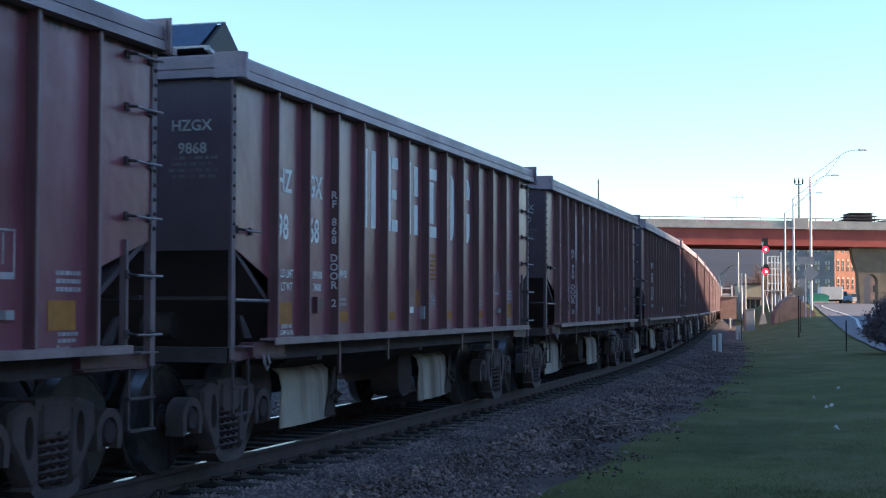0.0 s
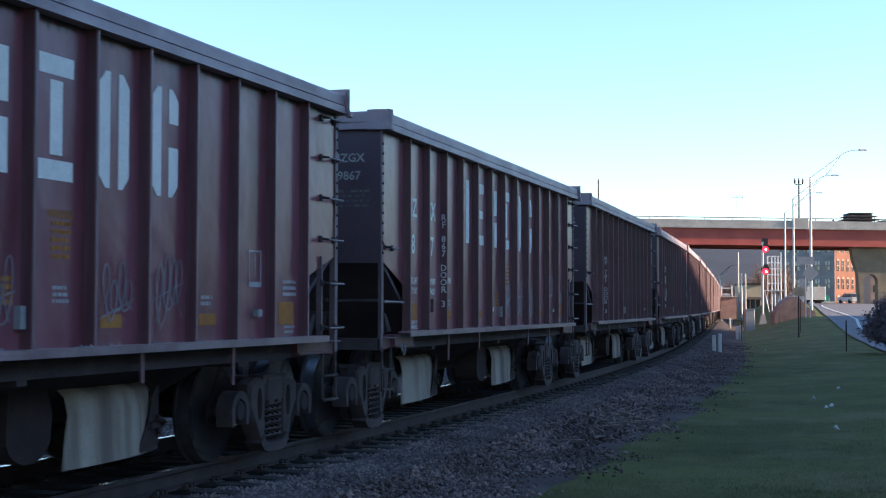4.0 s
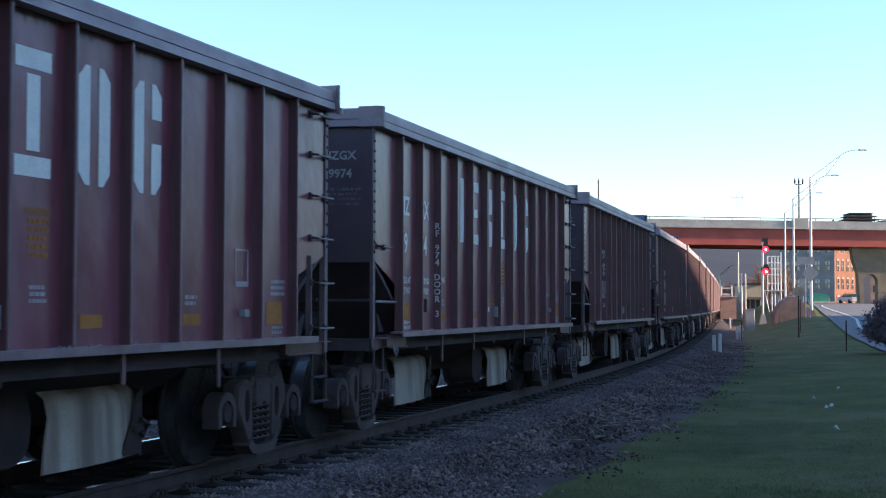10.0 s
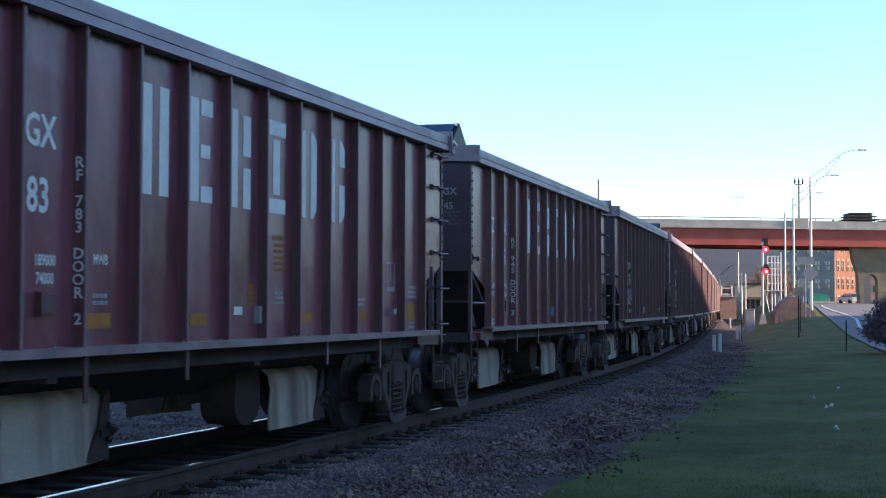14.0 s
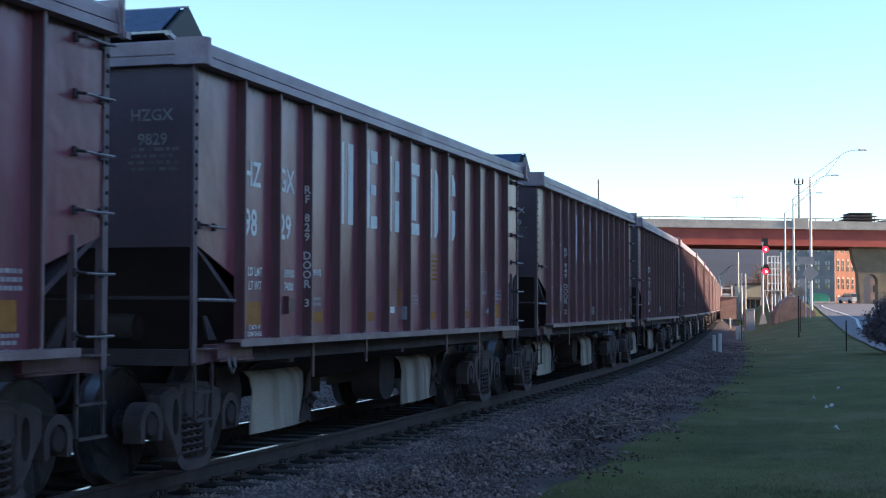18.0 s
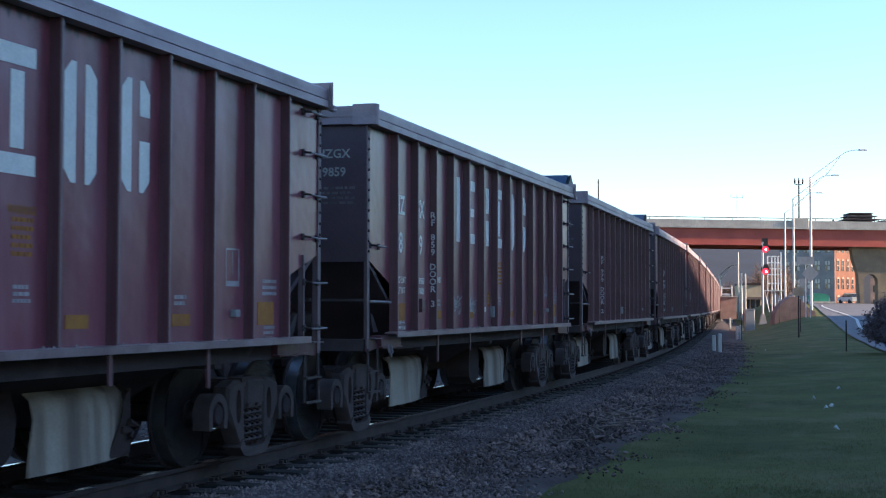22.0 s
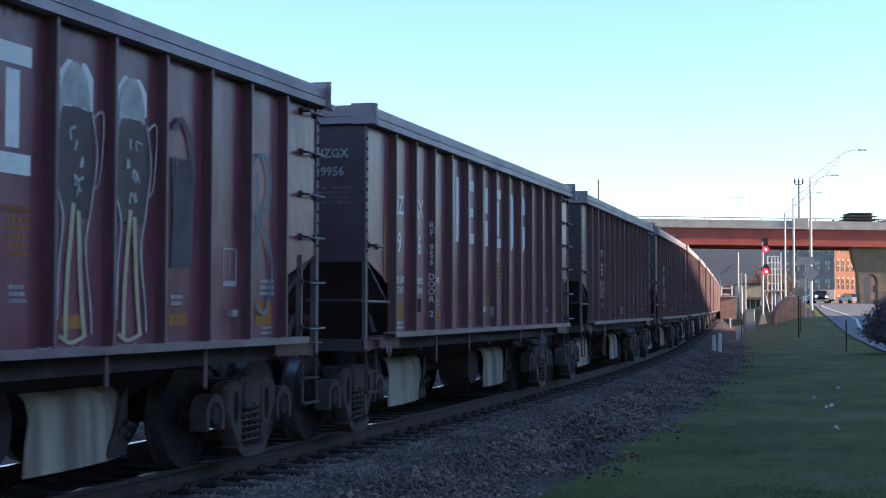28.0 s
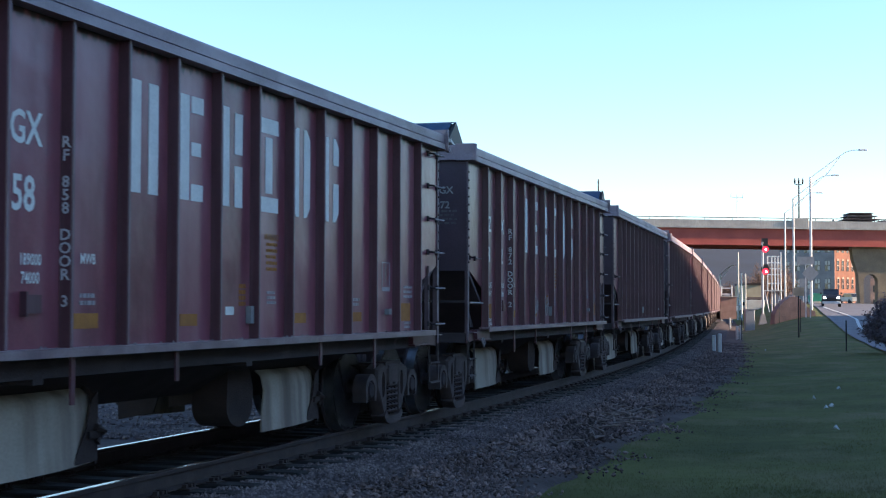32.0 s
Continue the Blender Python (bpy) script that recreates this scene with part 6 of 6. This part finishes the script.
        for q in range(7):
            u, z = x + rq.uniform(-0.12, 0.1), rq.uniform(2.12, 2.62)
            stroke(big, [(u, z), (u + rq.uniform(-0.03, 0.03), z + 0.07), (u + rq.uniform(0.01, 0.07), z + rq.uniform(0.0, 0.12))], rq.uniform(0.016, 0.03), spray_white)
        stroke(big, [(x + 0.2, 2.7), (x + 0.34, 2.74), (x + 0.3, 2.3), (x + 0.2, 2.2)], 0.02, spray_white)
    x = RIB0 + 9 * RIBP + 0.4
    stroke(big, [(x - 0.2, 2.75), (x - 0.05, 2.85), (x + 0.1, 2.7), (x + 0.16, 2.4), (x + 0.02, 2.1), (x - 0.16, 2.0)], 0.05, faint_blue)
    for q in range(6):
        stroke(big, [(x - 0.2 + 0.06 * q, 1.7), (x - 0.16 + 0.055 * q, 2.1), (x - 0.2 + 0.065 * q, 2.55)], 0.045, faint_blue)
    x = RIB0 + 11 * RIBP + 0.32
    stroke(big, [(x - 0.2, 1.3), (x - 0.16, 2.0), (x - 0.18, 2.6), (x + 0.05, 2.72), (x + 0.2, 2.5), (x + 0.1, 2.25), (x - 0.05, 2.15), (x + 0.12, 2.0), (x + 0.24, 1.7), (x + 0.1, 1.35), (x - 0.1, 1.4)], 0.032, spray_blue)
    stroke(big, [(x - 0.1, 2.55), (x - 0.08, 2.2), (x - 0.1, 1.7)], 0.04, spray_blue)


for i in range(FIRST, LAST + 1):
    CARS[i] = master if i == 0 else copy_thing(master, car_pose(run(0) + i * CAR_PITCH))
    if i > 25:
        # these never come near enough for their small fittings to be told apart
        for o in CARS[i].children_recursive:
            if o.name.split(".")[0] in SMALL:
                bpy.data.objects.remove(o)
for o in CARS[1].children:
    # this car carries the owner's mark one bay nearer its end
    if o.name.split(".")[0] == "letter_block":
        o.matrix_basis = pose(-RIBP, 0, 0)
for i in (12, 13, 16):
    # on these the yellow warning stands one bay further on
    for o in CARS[i].children:
        if o.name.split(".")[0] == "warning_lettering":
            o.location.x += RIBP
        elif o.name.split(".")[0] == "warning_stencil":
            o.matrix_basis = pose(RIBP, 0, 0)
for i, car in CARS.items():
    letter_car(car, i)
    if i in SOLAR:
        solar_panel(car)

paint_graffiti()

# ---------------------------------------------------------------- ties, last
tie_me = Shape().chamfer_box(-0.115, 0.115, -1.3, 1.3, -0.38, -0.178, 0.015).mesh("tie", tie_wood)
rnd = random.Random(4)
ties = thing("railway_ties", "dark creosoted wooden ties under the rails", "ties", kind="structure")
for i in range(300):
    s = -14 + i * 0.52
    p = track(s)
    h = heading(s)
    part("tie", tie_me, None, ties, at=pose(p.x + rnd.uniform(-.02, .02), p.y, rnd.uniform(-0.012, 0.0), 0, 0, 90 - math.degrees(h) + rnd.uniform(-1, 1)))


# tie plates with spike heads and rail anchors, at each rail foot
pl = Shape()
for i in range(230):
    s = -14 + i * 0.52
    for lat in (-0.7525, 0.7525):
        m = pose(*track(s, lat), 0, 0, 90 - math.degrees(heading(s)))
        pl.box(-0.085, 0.085, -0.17, 0.17, -0.18, -0.168, m)
        for y in (-0.105, 0.105):
            pl.box(-0.06, -0.025, y - 0.02, y + 0.02, -0.17, -0.135, m)
            pl.box(0.03, 0.065, y - 0.02, y + 0.02, -0.17, -0.14, m)
        pl.box(0.12, 0.15, -0.11, 0.11, -0.205, -0.14, m)
pme = bpy.data.meshes.new("tie_plate")
pme.from_pydata(pl.v, [], pl.f)
pme.materials.append(rail_side)
tagged(part("tie_plate", pme, None, ties), kind="stuff")

# ---------------------------------------------------------------- what moves
def on_road(x, y, rz):
    """A vehicle's pose on the rising road; its wheels touch at the height VZ of its own space."""
    return pose(x, y, ground_z(x, y) + 0.02 - VZ, 0, 0, rz)


def motions():
    walk(vehicle_a, [(0.0, on_road(57.9, 217, 0)), (0.8, on_road(59.0, 217.5, 4)), (1.2, on_road(60.0, 218, 8)), (1.6, on_road(61.1, 218.5, 12)), (2.0, on_road(62.3, 219, 12)),
                     (2.4, on_road(63.2, 219.4, 8)), (2.8, on_road(65.0, 219.6, 0)), (3.5, on_road(69, 219.6, 0)), (6.0, on_road(90, 219.6, 0)), (10.0, on_road(140, 219.6, 0)), (32.0, on_road(150, 219.6, 0))])
    walk(vehicle_b, [(0.0, on_road(76, 209, 180)), (2.4, on_road(57.5, 209, 180)), (2.8, on_road(55.6, 209, 180)), (3.5, on_road(53.7, 209, 180)), (6.0, on_road(44.9, 209, 180)),
                     (7.0, on_road(44.1, 209, 180)), (7.6, on_road(43.0, 209, 180)), (9.0, on_road(37.0, 209, 180)), (14.0, on_road(5, 209, 180)), (32.0, on_road(0, 209, 180))])
    walk(vehicle_d, [(0.0, on_road(120, 209, 180)), (20.0, on_road(90, 209, 180)), (24.0, on_road(66, 209, 180)), (25.4, on_road(58.5, 209, 180)), (27.5, on_road(54.8, 209, 180)),
                     (28.5, on_road(52.0, 209, 180)), (29.5, on_road(48.5, 209, 180)), (30.4, on_road(45.2, 209, 180)), (31.2, on_road(44.2, 209, 180)), (32.0, on_road(43.6, 209, 180))])
    walk(pickup, [(0.0, on_road(-20, 213, 0)), (20.0, on_road(5, 213, 0)), (25.4, on_road(36.5, 213, 0)), (26.5, on_road(46, 213, -15)), (27.2, on_road(51.0, 211.5, -60)), (27.8, on_road(53.0, 207.5, -100)),
                  (28.5, on_road(51.8, 200, -105)), (30.0, on_road(47.3, 180, -105)), (31.0, on_road(43.3, 166, -105)), (32.0, on_road(40.4, 153, -104))])
    times = [float(t) for t in range(33)]
    for i, car in CARS.items():
        walk(car, [(t, car_pose(run(t) + i * CAR_PITCH)) for t in times])
    # all wheels roll alike: the four wheelsets of one car are keyed and the others share their keys
    fine = [k * 0.08 for k in range(400)] + [32.0]
    for n, ws in enumerate(master_sets):
        x = ws.matrix_basis.translation.x
        walk(ws, [(t, pose(x, 0, 0.457, 0, math.degrees((run(t) - run(0)) / 0.457), 0)) for t in fine])
        for i, car in CARS.items():
            if car is master:
                continue
            same = [o for o in car.children if o.name.split(".")[0] == "wheelset"][n]
            same.rotation_mode = "QUATERNION"
            same.animation_data_create()
            same.animation_data.action = ws.animation_data.action
            same.animation_data.action_slot = ws.animation_data.action_slot


motions()
